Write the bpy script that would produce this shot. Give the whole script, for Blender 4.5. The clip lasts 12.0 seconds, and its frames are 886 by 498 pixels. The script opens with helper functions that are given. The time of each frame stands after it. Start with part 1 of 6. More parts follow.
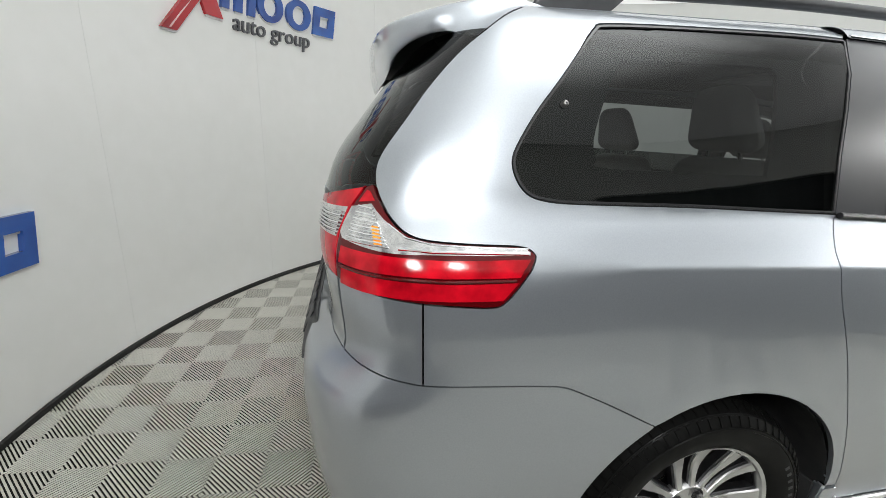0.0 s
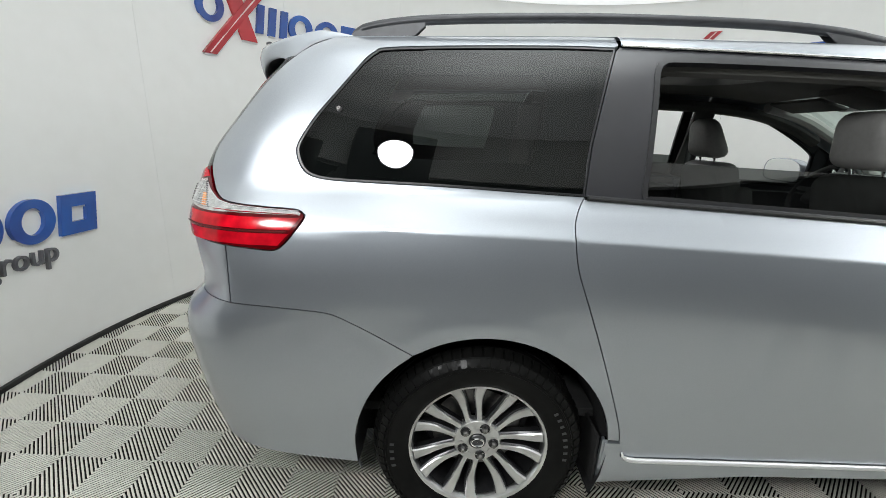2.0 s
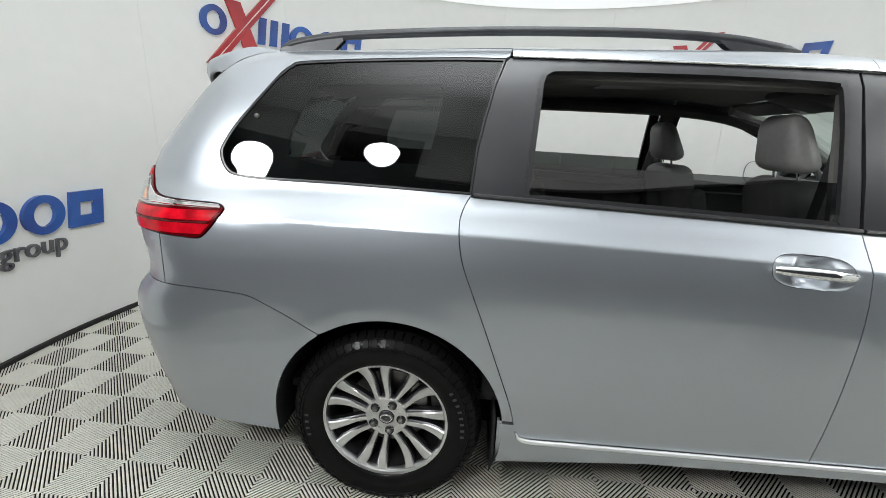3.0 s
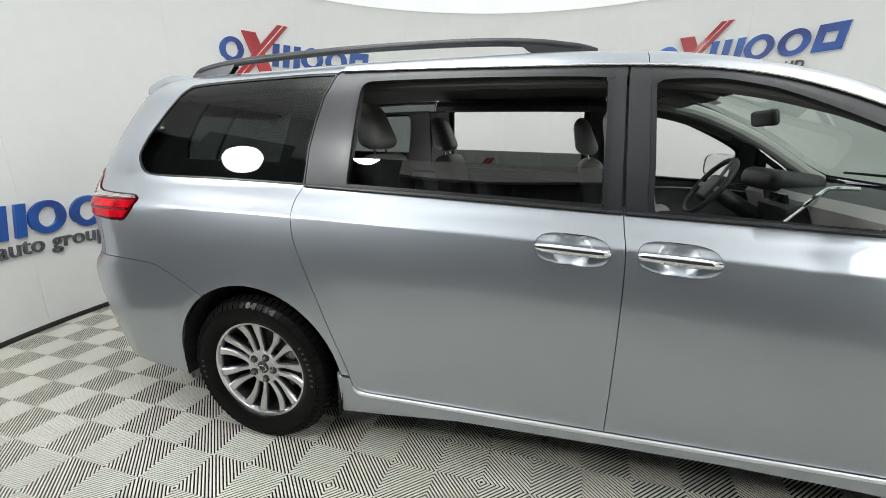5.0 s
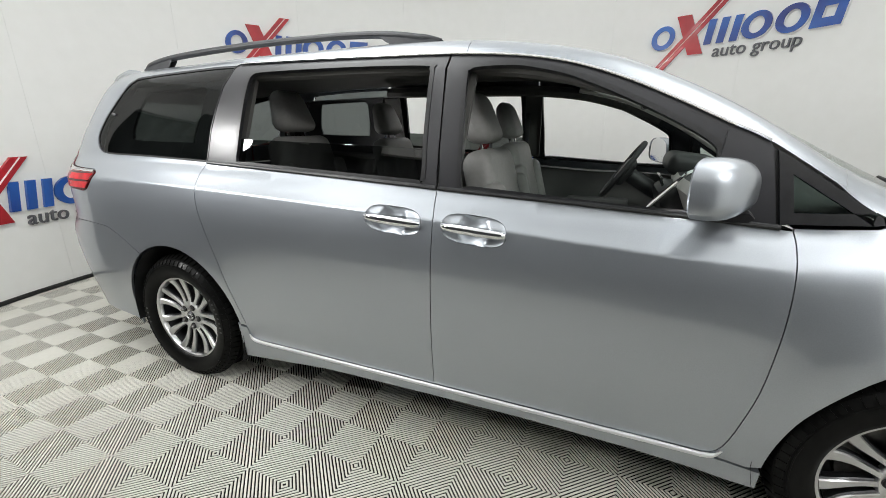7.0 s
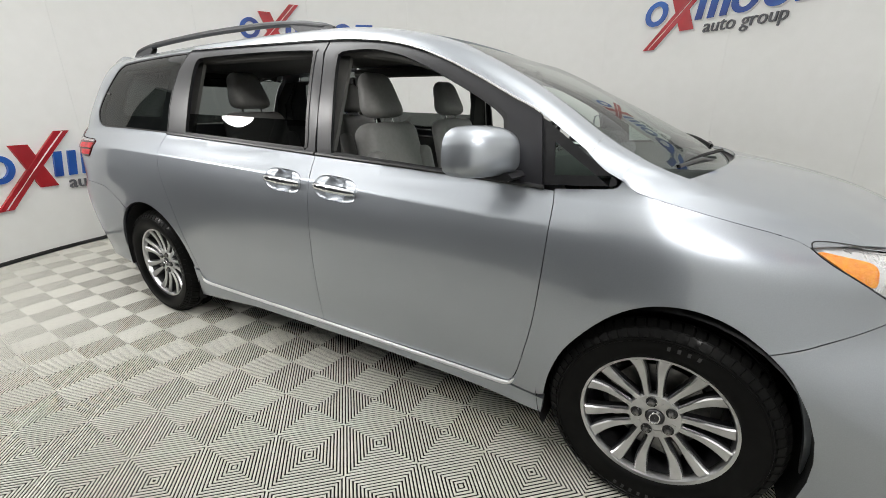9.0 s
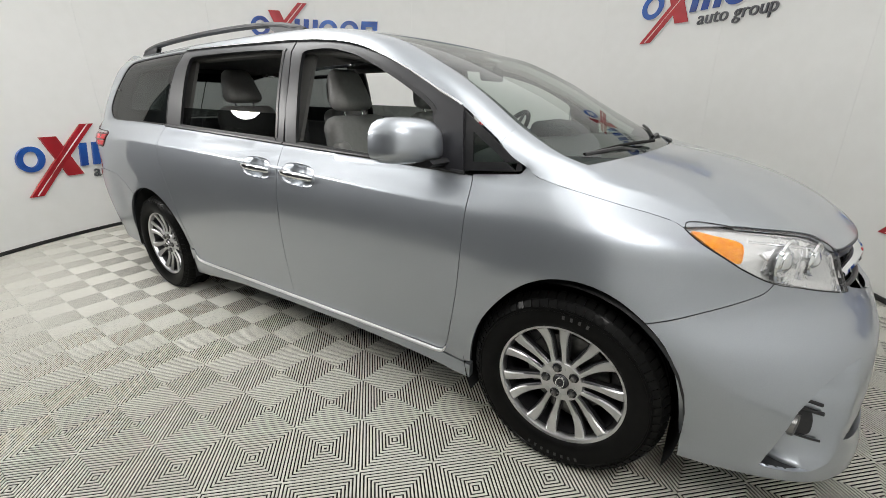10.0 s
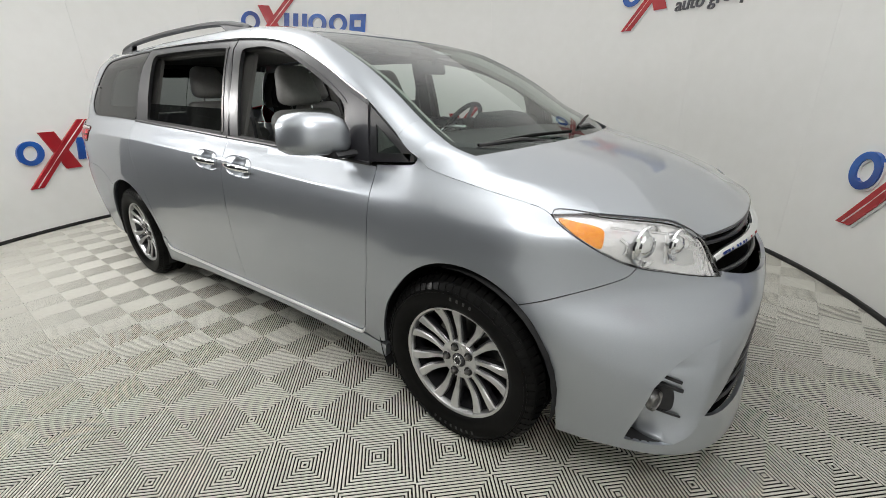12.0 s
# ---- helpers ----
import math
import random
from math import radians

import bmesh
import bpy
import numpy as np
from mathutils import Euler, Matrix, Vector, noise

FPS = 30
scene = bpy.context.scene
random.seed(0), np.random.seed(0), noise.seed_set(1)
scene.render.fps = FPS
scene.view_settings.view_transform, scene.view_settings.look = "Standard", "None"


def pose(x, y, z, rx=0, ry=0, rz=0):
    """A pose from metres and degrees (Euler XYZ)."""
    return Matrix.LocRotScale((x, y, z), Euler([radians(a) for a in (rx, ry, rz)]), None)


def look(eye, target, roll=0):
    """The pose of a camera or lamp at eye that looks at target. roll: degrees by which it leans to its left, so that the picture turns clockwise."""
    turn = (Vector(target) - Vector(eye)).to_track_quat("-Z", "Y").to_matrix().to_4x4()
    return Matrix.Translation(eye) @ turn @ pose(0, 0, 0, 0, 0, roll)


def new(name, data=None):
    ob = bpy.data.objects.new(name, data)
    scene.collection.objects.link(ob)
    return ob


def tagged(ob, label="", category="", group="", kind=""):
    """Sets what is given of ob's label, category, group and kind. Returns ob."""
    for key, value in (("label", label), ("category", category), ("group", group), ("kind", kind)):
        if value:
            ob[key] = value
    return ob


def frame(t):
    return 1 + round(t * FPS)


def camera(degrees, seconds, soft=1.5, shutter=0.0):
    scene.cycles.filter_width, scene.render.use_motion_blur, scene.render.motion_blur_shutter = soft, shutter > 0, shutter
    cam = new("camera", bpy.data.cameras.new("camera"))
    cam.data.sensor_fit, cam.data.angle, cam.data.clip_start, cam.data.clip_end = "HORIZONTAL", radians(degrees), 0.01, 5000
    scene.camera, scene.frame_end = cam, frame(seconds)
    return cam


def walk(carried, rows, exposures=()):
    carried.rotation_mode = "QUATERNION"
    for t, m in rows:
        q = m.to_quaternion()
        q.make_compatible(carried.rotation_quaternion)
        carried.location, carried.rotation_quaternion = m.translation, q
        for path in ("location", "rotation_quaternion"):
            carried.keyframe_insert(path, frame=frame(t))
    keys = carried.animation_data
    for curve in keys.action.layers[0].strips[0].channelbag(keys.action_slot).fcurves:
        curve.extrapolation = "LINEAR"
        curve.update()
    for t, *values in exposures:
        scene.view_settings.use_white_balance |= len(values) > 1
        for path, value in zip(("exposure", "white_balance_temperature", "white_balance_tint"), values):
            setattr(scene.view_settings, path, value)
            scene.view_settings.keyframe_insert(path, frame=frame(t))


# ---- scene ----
cam = camera(93.5, 12.0, soft=0.6)
PATH = [
    (0, (-0.915, -1.724, 1.367), (-0.515, 0.161, 0.829), 2.2),
    (0.5, (-0.791, -1.923, 1.369), (-0.507, -0.016, 0.838), 2.5),
    (1, (-0.594, -1.993, 1.375), (-0.418, -0.074, 0.84), 2.2),
    (1.5, (-0.33, -2.042, 1.386), (-0.244, -0.116, 0.852), 2.1),
    (2, (-0.144, -2.155, 1.373), (-0.14, -0.227, 0.841), 1.9),
    (2.5, (0.06, -2.287, 1.401), (-0.016, -0.36, 0.871), 1.7),
    (3, (0.302, -2.281, 1.388), (0.152, -0.357, 0.865), 1.8),
    (3.2, (0.397, -2.279, 1.396), (0.216, -0.355, 0.877), 1.9),
    (4.8, (1.188, -2.428, 1.373), (0.698, -0.555, 0.872), -0.1),
    (5, (1.289, -2.406, 1.377), (0.775, -0.54, 0.874), -0.2),
    (5.5, (1.483, -2.41, 1.372), (0.914, -0.567, 0.842), 0.0),
    (6, (1.703, -2.464, 1.366), (1.063, -0.649, 0.822), -0.1),
    (6.5, (1.938, -2.391, 1.355), (1.236, -0.601, 0.805), -0.3),
    (7, (2.152, -2.35, 1.363), (1.398, -0.585, 0.799), -0.3),
    (7.2, (2.225, -2.392, 1.344), (1.454, -0.625, 0.809), 0.1),
    (8.8, (2.926, -2.27, 1.355), (1.985, -0.63, 0.704), -0.5),
    (9, (3.001, -2.282, 1.335), (2.039, -0.65, 0.694), -0.3),
    (9.5, (3.223, -2.322, 1.33), (2.211, -0.725, 0.677), -0.4),
    (10, (3.399, -2.252, 1.331), (2.342, -0.69, 0.666), -0.5),
    (10.5, (3.596, -2.152, 1.332), (2.507, -0.618, 0.655), -0.8),
    (11, (3.722, -2.125, 1.331), (2.609, -0.614, 0.64), -1.1),
    (11.5, (3.794, -2.105, 1.333), (2.671, -0.604, 0.634), -1.3),
    (12, (3.822, -2.08, 1.341), (2.702, -0.58, 0.637), -1.3),
]
walk(cam, [(t, look(eye, target, roll)) for t, eye, target, roll in PATH],
     [(0, 0.08, 6350, 9), (2.5, 0.15, 6250, 8), (6, 0.18, 6350, 9), (9.5, 0.08, 6500, 11), (12, 0.02, 6500, 11)])

from mathutils.geometry import delaunay_2d_cdt

# ---- light ----
world = bpy.data.worlds.new("booth_world")
scene.world = world
world.use_nodes = True
world.node_tree.nodes["Background"].inputs[0].default_value = (0.8, 0.85, 0.9, 1)
world.node_tree.nodes["Background"].inputs[1].default_value = 0.02
CEILING_GLOW, FRONT_GLOW, RIM_GLOW, LAMP_GLOW, UPLIGHT_WATTS = 5.0, 3.0, 0.56, 76.0, 22.0


# ---- materials ----
def material(name, colour, rough=0.5, metal=0.0, **more):
    m = bpy.data.materials.new(name)
    m.use_nodes = True
    b = m.node_tree.nodes["Principled BSDF"]
    b.inputs["Base Color"].default_value = (*colour, 1)
    b.inputs["Roughness"].default_value = rough
    b.inputs["Metallic"].default_value = metal
    for key, value in more.items():
        b.inputs[key.replace("_", " ")].default_value = value
    return m


def vary(m, scale, low, high, socket="Base Color", detail=4.0, second=None):
    """Mottles a socket of m between two values, at one or two scales in metres."""
    t = m.node_tree
    b = t.nodes["Principled BSDF"]
    co = t.nodes.new("ShaderNodeTexCoord")
    n = t.nodes.new("ShaderNodeTexNoise")
    n.inputs["Scale"].default_value = 1.0 / scale
    n.inputs["Detail"].default_value = detail
    t.links.new(co.outputs["Object"], n.inputs["Vector"])
    fac = n.outputs["Fac"]
    if second:
        k = t.nodes.new("ShaderNodeTexNoise")
        k.inputs["Scale"].default_value = 1.0 / second
        k.inputs["Detail"].default_value = 3.0
        t.links.new(co.outputs["Object"], k.inputs["Vector"])
        mix = t.nodes.new("ShaderNodeMath")
        mix.operation = "MULTIPLY_ADD"
        mix.inputs[1].default_value = 0.5
        t.links.new(k.outputs["Fac"], mix.inputs[0])
        half = t.nodes.new("ShaderNodeMath")
        half.operation = "MULTIPLY"
        half.inputs[1].default_value = 0.5
        t.links.new(fac, half.inputs[0])
        t.links.new(half.outputs[0], mix.inputs[2])
        fac = mix.outputs[0]
    r = t.nodes.new("ShaderNodeMapRange")
    r.inputs["From Min"].default_value, r.inputs["From Max"].default_value = 0.32, 0.68
    t.links.new(fac, r.inputs["Value"])
    if socket == "Base Color":
        c = t.nodes.new("ShaderNodeMix")
        c.data_type = "RGBA"
        c.inputs["A"].default_value, c.inputs["B"].default_value = (*low, 1), (*high, 1)
        t.links.new(r.outputs["Result"], c.inputs["Factor"])
        t.links.new(c.outputs["Result"], b.inputs[socket])
    else:
        r.inputs["To Min"].default_value, r.inputs["To Max"].default_value = low, high
        t.links.new(r.outputs["Result"], b.inputs[socket])
    return m


def relief(m, scale, depth, detail=2.0, kind="ShaderNodeTexNoise"):
    """Fine bumps of about scale metres and depth metres."""
    t = m.node_tree
    co = t.nodes.new("ShaderNodeTexCoord")
    n = t.nodes.new(kind)
    n.inputs["Scale"].default_value = 1.0 / scale
    if kind == "ShaderNodeTexNoise":
        n.inputs["Detail"].default_value = detail
    t.links.new(co.outputs["Object"], n.inputs["Vector"])
    u = t.nodes.new("ShaderNodeBump")
    u.inputs["Distance"].default_value = depth
    u.inputs["Strength"].default_value = 1.0
    t.links.new(n.outputs[0], u.inputs["Height"])
    t.links.new(u.outputs["Normal"], t.nodes["Principled BSDF"].inputs["Normal"])
    return m


def glow(name, colour, strength):
    m = material(name, (0.8, 0.8, 0.8), 0.6)
    b = m.node_tree.nodes["Principled BSDF"]
    b.inputs["Emission Color"].default_value = (*colour, 1)
    b.inputs["Emission Strength"].default_value = strength
    return m


def pane(name, tint, amount, rough=0.0, face=0.065):
    """Thin glass: a clear or tinted sheet that mirrors by its angle."""
    m = bpy.data.materials.new(name)
    m.use_nodes = True
    t = m.node_tree
    t.nodes.clear()
    out = t.nodes.new("ShaderNodeOutputMaterial")
    tr = t.nodes.new("ShaderNodeBsdfTransparent")
    tr.inputs[0].default_value = (*tint, 1)
    gl = t.nodes.new("ShaderNodeBsdfGlossy")
    gl.inputs["Roughness"].default_value = rough
    gl.inputs["Color"].default_value = (amount, amount, amount, 1)
    lw = t.nodes.new("ShaderNodeLayerWeight")
    lw.inputs[0].default_value = 0.5
    up = t.nodes.new("ShaderNodeMath")
    up.operation = "POWER"
    up.inputs[1].default_value = 5.0
    fr = t.nodes.new("ShaderNodeMath")
    fr.operation = "MULTIPLY_ADD"
    fr.inputs[1].default_value, fr.inputs[2].default_value = 0.8, face
    t.links.new(lw.outputs["Facing"], up.inputs[0])
    t.links.new(up.outputs[0], fr.inputs[0])
    mx = t.nodes.new("ShaderNodeMixShader")
    t.links.new(fr.outputs[0], mx.inputs[0])
    t.links.new(tr.outputs[0], mx.inputs[1])
    t.links.new(gl.outputs[0], mx.inputs[2])
    t.links.new(mx.outputs[0], out.inputs["Surface"])
    return m


PAINT = relief(material("silver_paint", (0.46, 0.48, 0.51), 0.35, 0.84, Coat_Weight=1.0, Coat_Roughness=0.02, Coat_IOR=1.68), 0.0016, 0.00001)
vary(PAINT, 0.003, (0.362, 0.388, 0.423), (0.417, 0.446, 0.483), second=1.2)
WALL = vary(material("booth_white", (0.8, 0.8, 0.78), 0.55), 1.6, (0.815, 0.815, 0.79), (0.852, 0.852, 0.832), second=0.12)
relief(WALL, 0.35, 0.004)
BLACK_TRIM = vary(material("satin_black_trim", (0.012, 0.012, 0.013), 0.32), 0.02, (0.010, 0.010, 0.011), (0.018, 0.018, 0.02))
GLOSS_PILLAR = vary(material("graphite_pillar_film", (0.02, 0.02, 0.023), 0.34, 0.10, Coat_Weight=0.3, Coat_Roughness=0.22), 0.3, (0.018, 0.018, 0.021), (0.026, 0.026, 0.030))
RUBBER = vary(material("tyre_rubber", (0.012, 0.012, 0.012), 0.42, Specular_IOR_Level=0.04, Coat_Weight=0.10, Coat_Roughness=0.19), 0.03, (0.004, 0.004, 0.004), (0.008, 0.008, 0.0076), second=0.25)
CHROME = material("chrome", (0.85, 0.86, 0.87), 0.06, 1.0)
ALLOY = vary(material("machined_alloy", (0.72, 0.72, 0.73), 0.30, 1.0), 0.05, (0.58, 0.58, 0.585), (0.67, 0.67, 0.675))
DARK_ALLOY = vary(material("dark_grey_alloy", (0.08, 0.08, 0.085), 0.32, 0.9), 0.05, (0.07, 0.07, 0.075), (0.11, 0.11, 0.115))
STEEL = vary(material("brake_steel", (0.25, 0.25, 0.25), 0.4, 1.0), 0.02, (0.2, 0.2, 0.2), (0.3, 0.29, 0.28))
BRIGHT_STRIP = vary(material("bright_sill_strip", (0.9, 0.9, 0.9), 0.3, 0.55), 0.2, (0.86, 0.86, 0.87), (0.93, 0.93, 0.93))
CURTAIN = vary(material("charcoal_curtain", (0.03, 0.03, 0.032), 0.95, Specular_IOR_Level=0.1), 0.4, (0.045, 0.045, 0.048), (0.072, 0.072, 0.075), second=0.03)
ARCH_LINER = vary(relief(material("arch_liner_felt", (0.02, 0.02, 0.021), 0.8, Specular_IOR_Level=0.2), 0.004, 0.001), 0.08, (0.014, 0.014, 0.015), (0.026, 0.026, 0.026))
DASH_GREY = vary(relief(material("pale_dash_plastic", (0.33, 0.325, 0.31), 0.5), 0.002, 0.0004), 0.2, (0.44, 0.432, 0.41), (0.50, 0.49, 0.47))
DARK = material("underbody_black", (0.005, 0.005, 0.005), 1.0, Specular_IOR_Level=0.02)
vary(DARK, 0.1, (0.003, 0.003, 0.003), (0.006, 0.006, 0.0055))
LEATHER = vary(relief(material("grey_leather", (0.20, 0.195, 0.19), 0.48), 0.003, 0.0006, 3.0), 0.3, (0.21, 0.207, 0.20), (0.26, 0.256, 0.248), second=0.02)
INNER_GREY = vary(relief(material("grey_inner_plastic", (0.16, 0.16, 0.16), 0.55), 0.002, 0.0001), 0.2, (0.125, 0.125, 0.123), (0.155, 0.155, 0.152))
INNER_BLACK = vary(relief(material("black_inner_plastic", (0.02, 0.02, 0.021), 0.5), 0.002, 0.0001), 0.2, (0.016, 0.016, 0.017), (0.026, 0.026, 0.027))
LINER = vary(relief(material("headliner_cloth", (0.17, 0.165, 0.155), 0.9), 0.002, 0.00015), 0.2, (0.085, 0.083, 0.079), (0.105, 0.103, 0.098))
CARPET = vary(relief(material("dark_carpet", (0.03, 0.03, 0.03), 0.95), 0.004, 0.002), 0.1, (0.022, 0.022, 0.022), (0.04, 0.04, 0.04))
CLEAR = pane("clear_glass", (0.60, 0.68, 0.64), 1.0, face=0.036)
PRIVACY = pane("privacy_glass", (0.190, 0.208, 0.204), 1.0, face=0.030)
LENS_CLEAR = pane("clear_lamp_lens", (0.97, 0.97, 0.97), 1.0, face=0.04)
LENS_RED = vary(material("red_lamp_lens", (0.42, 0.004, 0.006), 0.13, 0.0, Specular_IOR_Level=0.35), 0.05, (0.26, 0.001, 0.006), (0.62, 0.004, 0.016))
LENS_DARK_RED = material("deep_red_lens", (0.075, 0.0006, 0.002), 0.10, 0.0, Specular_IOR_Level=0.45)
LENS_WHITE = vary(material("white_lamp_lens", (0.75, 0.75, 0.74), 0.12, 0.85, Coat_Weight=1.0), 0.03, (0.42, 0.42, 0.43), (0.86, 0.86, 0.86))
AMBER = vary(material("amber_lens", (0.85, 0.24, 0.01), 0.12, 0.0, Coat_Weight=1.0), 0.012, (0.80, 0.20, 0.004), (0.97, 0.42, 0.03))
relief(AMBER, 0.014, 0.003)
TILE = vary(relief(material("grey_rib_plastic", (0.47, 0.46, 0.42), 0.42), 0.004, 0.0003), 0.03, (0.63, 0.617, 0.552), (0.745, 0.732, 0.662), second=0.9)
# near-black colour puts the shade of deep gaps into a shallow bed
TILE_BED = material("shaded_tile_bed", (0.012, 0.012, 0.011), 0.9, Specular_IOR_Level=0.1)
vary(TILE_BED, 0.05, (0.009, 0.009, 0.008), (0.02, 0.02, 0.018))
SIGN_BLUE = vary(material("blue_acrylic", (0.012, 0.07, 0.42), 0.25, 0.0, Coat_Weight=0.5), 0.5, (0.010, 0.028, 0.20), (0.02, 0.13, 0.50))
SIGN_RED = vary(material("red_acrylic", (0.42, 0.012, 0.02), 0.25, 0.0, Coat_Weight=0.5), 0.4, (0.30, 0.006, 0.012), (0.50, 0.02, 0.03))
SIGN_GREY = vary(material("grey_acrylic", (0.09, 0.09, 0.10), 0.3), 0.3, (0.08, 0.08, 0.09), (0.12, 0.12, 0.13))
SIGN_EDGE = vary(material("white_sign_edge", (0.72, 0.72, 0.72), 0.4), 0.3, (0.68, 0.68, 0.68), (0.76, 0.76, 0.76))
SIGN_STRIPE = vary(material("pale_pink_stripe", (0.8, 0.6, 0.6), 0.3), 0.3, (0.75, 0.5, 0.5), (0.85, 0.68, 0.68))
SKIRT = vary(material("black_skirting", (0.01, 0.01, 0.01), 0.5), 0.2, (0.008, 0.008, 0.008), (0.02, 0.02, 0.02))
CEILING = vary(material("booth_ceiling_paint", (0.75, 0.75, 0.73), 0.8), 0.8, (0.72, 0.72, 0.70), (0.78, 0.78, 0.76), second=0.1)
# emission added to the ceiling in place of light bounced off it
CEILING_FILL = glow("added_ceiling_glow", (0.98, 0.99, 0.97), CEILING_GLOW)


def fade_to_rim(m, middle, edge, r0, r1):
    """Added ceiling glow in place of bounced lamp light: brightest over the middle."""
    t = m.node_tree
    co = t.nodes.new("ShaderNodeTexCoord")
    ln = t.nodes.new("ShaderNodeVectorMath")
    ln.operation = "LENGTH"
    t.links.new(co.outputs["Object"], ln.inputs[0])
    r = t.nodes.new("ShaderNodeMapRange")
    r.interpolation_type = "SMOOTHSTEP"
    r.inputs["From Min"].default_value, r.inputs["From Max"].default_value = r0, r1
    r.inputs["To Min"].default_value, r.inputs["To Max"].default_value = middle, edge
    t.links.new(ln.outputs["Value"], r.inputs["Value"])
    t.links.new(r.outputs["Result"], t.nodes["Principled BSDF"].inputs["Emission Strength"])


fade_to_rim(CEILING_FILL, CEILING_GLOW, RIM_GLOW, 0.2, 1.35)
# second added glow, to brighten the wing and bonnet
FRONT_FILL = glow("front_fill_glow", (0.98, 0.99, 0.97), FRONT_GLOW)
fade_to_rim(FRONT_FILL, FRONT_GLOW, RIM_GLOW, 0.15, 1.35)
LAMP = glow("lamp_diffuser", (1.0, 0.99, 0.96), LAMP_GLOW)
SCREEN = material("dark_screen", (0.01, 0.011, 0.012), 0.05, 0.0, Coat_Weight=1.0)
vary(SCREEN, 0.1, (0.008, 0.009, 0.01), (0.014, 0.015, 0.016))


# ---- mesh helpers ----
def link(name, bm, mat, parent=None, label="", smooth=True, angle=35.0):
    """One mesh object from a bmesh; smooth with sharp edges past angle degrees."""
    bmesh.ops.recalc_face_normals(bm, faces=bm.faces)
    return link_raw(name, bm, mat, parent, label, smooth, angle)


def link_raw(name, bm, mat, parent=None, label="", smooth=True, angle=35.0):
    me = bpy.data.meshes.new(name)
    if smooth:
        for f in bm.faces:
            f.smooth = True
        for e in bm.edges:
            if len(e.link_faces) == 2 and e.calc_face_angle(0) > radians(angle):
                e.smooth = False
    bm.to_mesh(me)
    bm.free()
    me.materials.append(mat)
    ob = new(name, me)
    if parent:
        ob.parent = parent
    if label:
        tagged(ob, label)
    return ob


part = link


def empty(name, label, category, group="", kind="", at=(0, 0, 0)):
    ob = new(name)
    ob.location = at
    ob.empty_display_size = 0.2
    return tagged(ob, label, category, group, kind)


def box_into(bm, centre, size, turn=None, bevel=0.0, segs=2):
    r = bmesh.ops.create_cube(bm, size=1.0)
    vs = r["verts"]
    m = Matrix.Translation(centre) @ (turn.to_4x4() if turn else Matrix.Identity(4)) @ Matrix.Diagonal((*size, 1))
    bmesh.ops.transform(bm, matrix=m, verts=vs)
    if bevel:
        es = list({e for v in vs for e in v.link_edges})
        bmesh.ops.bevel(bm, geom=es, offset=bevel, segments=segs, profile=0.5, affect="EDGES")
    return bm


def box(centre, size, turn=None, bevel=0.0, segs=2):
    return box_into(bmesh.new(), centre, size, turn, bevel, segs)


def lathe_into(bm, rings, m=Matrix.Identity(4), n=48, close=False):
    """Rings of (radius, height) turned about z, then placed by m."""
    rows = [[bm.verts.new(m @ Vector((r * math.cos(2 * math.pi * i / n), r * math.sin(2 * math.pi * i / n), h))) for i in range(n)] for r, h in rings]
    pairs = list(zip(rows, rows[1:])) + ([(rows[-1], rows[0])] if close else [])
    for a, b in pairs:
        for i in range(n):
            j = (i + 1) % n
            bm.faces.new((a[i], a[j], b[j], b[i]))
    return rows


def tube_into(bm, pts, radius, n=10, caps=True, flat=1.0, up=None):
    """A tube along points; radius may be a list; flat squeezes it along its up direction."""
    pts = [Vector(p) for p in pts]
    rad = radius if isinstance(radius, (list, tuple)) else [radius] * len(pts)
    rows = []
    ref = Vector(up) if up else Vector((0, 0, 1))
    for i, p in enumerate(pts):
        d = (pts[min(i + 1, len(pts) - 1)] - pts[max(i - 1, 0)]).normalized()
        side = d.cross(ref)
        if side.length < 1e-4:
            side = d.cross(Vector((1, 0, 0)))
        side.normalize()
        top = side.cross(d).normalized()
        rows.append([bm.verts.new(p + rad[i] * (math.cos(a) * side + flat * math.sin(a) * top)) for a in [2 * math.pi * k / n for k in range(n)]])
    for a, b in zip(rows, rows[1:]):
        for i in range(n):
            j = (i + 1) % n
            bm.faces.new((a[i], a[j], b[j], b[i]))
    if caps:
        bm.faces.new(rows[0])
        bm.faces.new(list(reversed(rows[-1])))
    return bm


def tube(pts, radius, n=10, **k):
    return tube_into(bmesh.new(), pts, radius, n, **k)


def spline(pts, n=8, closed=False):
    """Points along a smooth curve through pts (any dimension)."""
    pts = [tuple(p) for p in pts]
    out = []
    m = len(pts)
    rng = range(m) if closed else range(m - 1)
    for i in rng:
        if closed:
            p0, p1, p2, p3 = pts[i - 1], pts[i], pts[(i + 1) % m], pts[(i + 2) % m]
        else:
            p1, p2 = pts[i], pts[i + 1]
            p0 = pts[i - 1] if i else tuple(2 * a - b for a, b in zip(p1, p2))
            p3 = pts[i + 2] if i + 2 < m else tuple(2 * b - a for a, b in zip(p1, p2))
        for k in range(n):
            t = k / n
            out.append(tuple(0.5 * (2 * b + (c - a) * t + (2 * a - 5 * b + 4 * c - d) * t * t + (3 * b - a - 3 * c + d) * t ** 3) for a, b, c, d in zip(p0, p1, p2, p3)))
    if not closed:
        out.append(pts[-1])
    return out


def grid_bm(rows, flip=False):
    bm = bmesh.new()
    vs = [[bm.verts.new(p) for p in row] for row in rows]
    for a, b in zip(vs, vs[1:]):
        for i in range(len(a) - 1):
            f = (a[i], a[i + 1], b[i + 1], b[i])
            bm.faces.new(tuple(reversed(f)) if flip else f)
    return bm


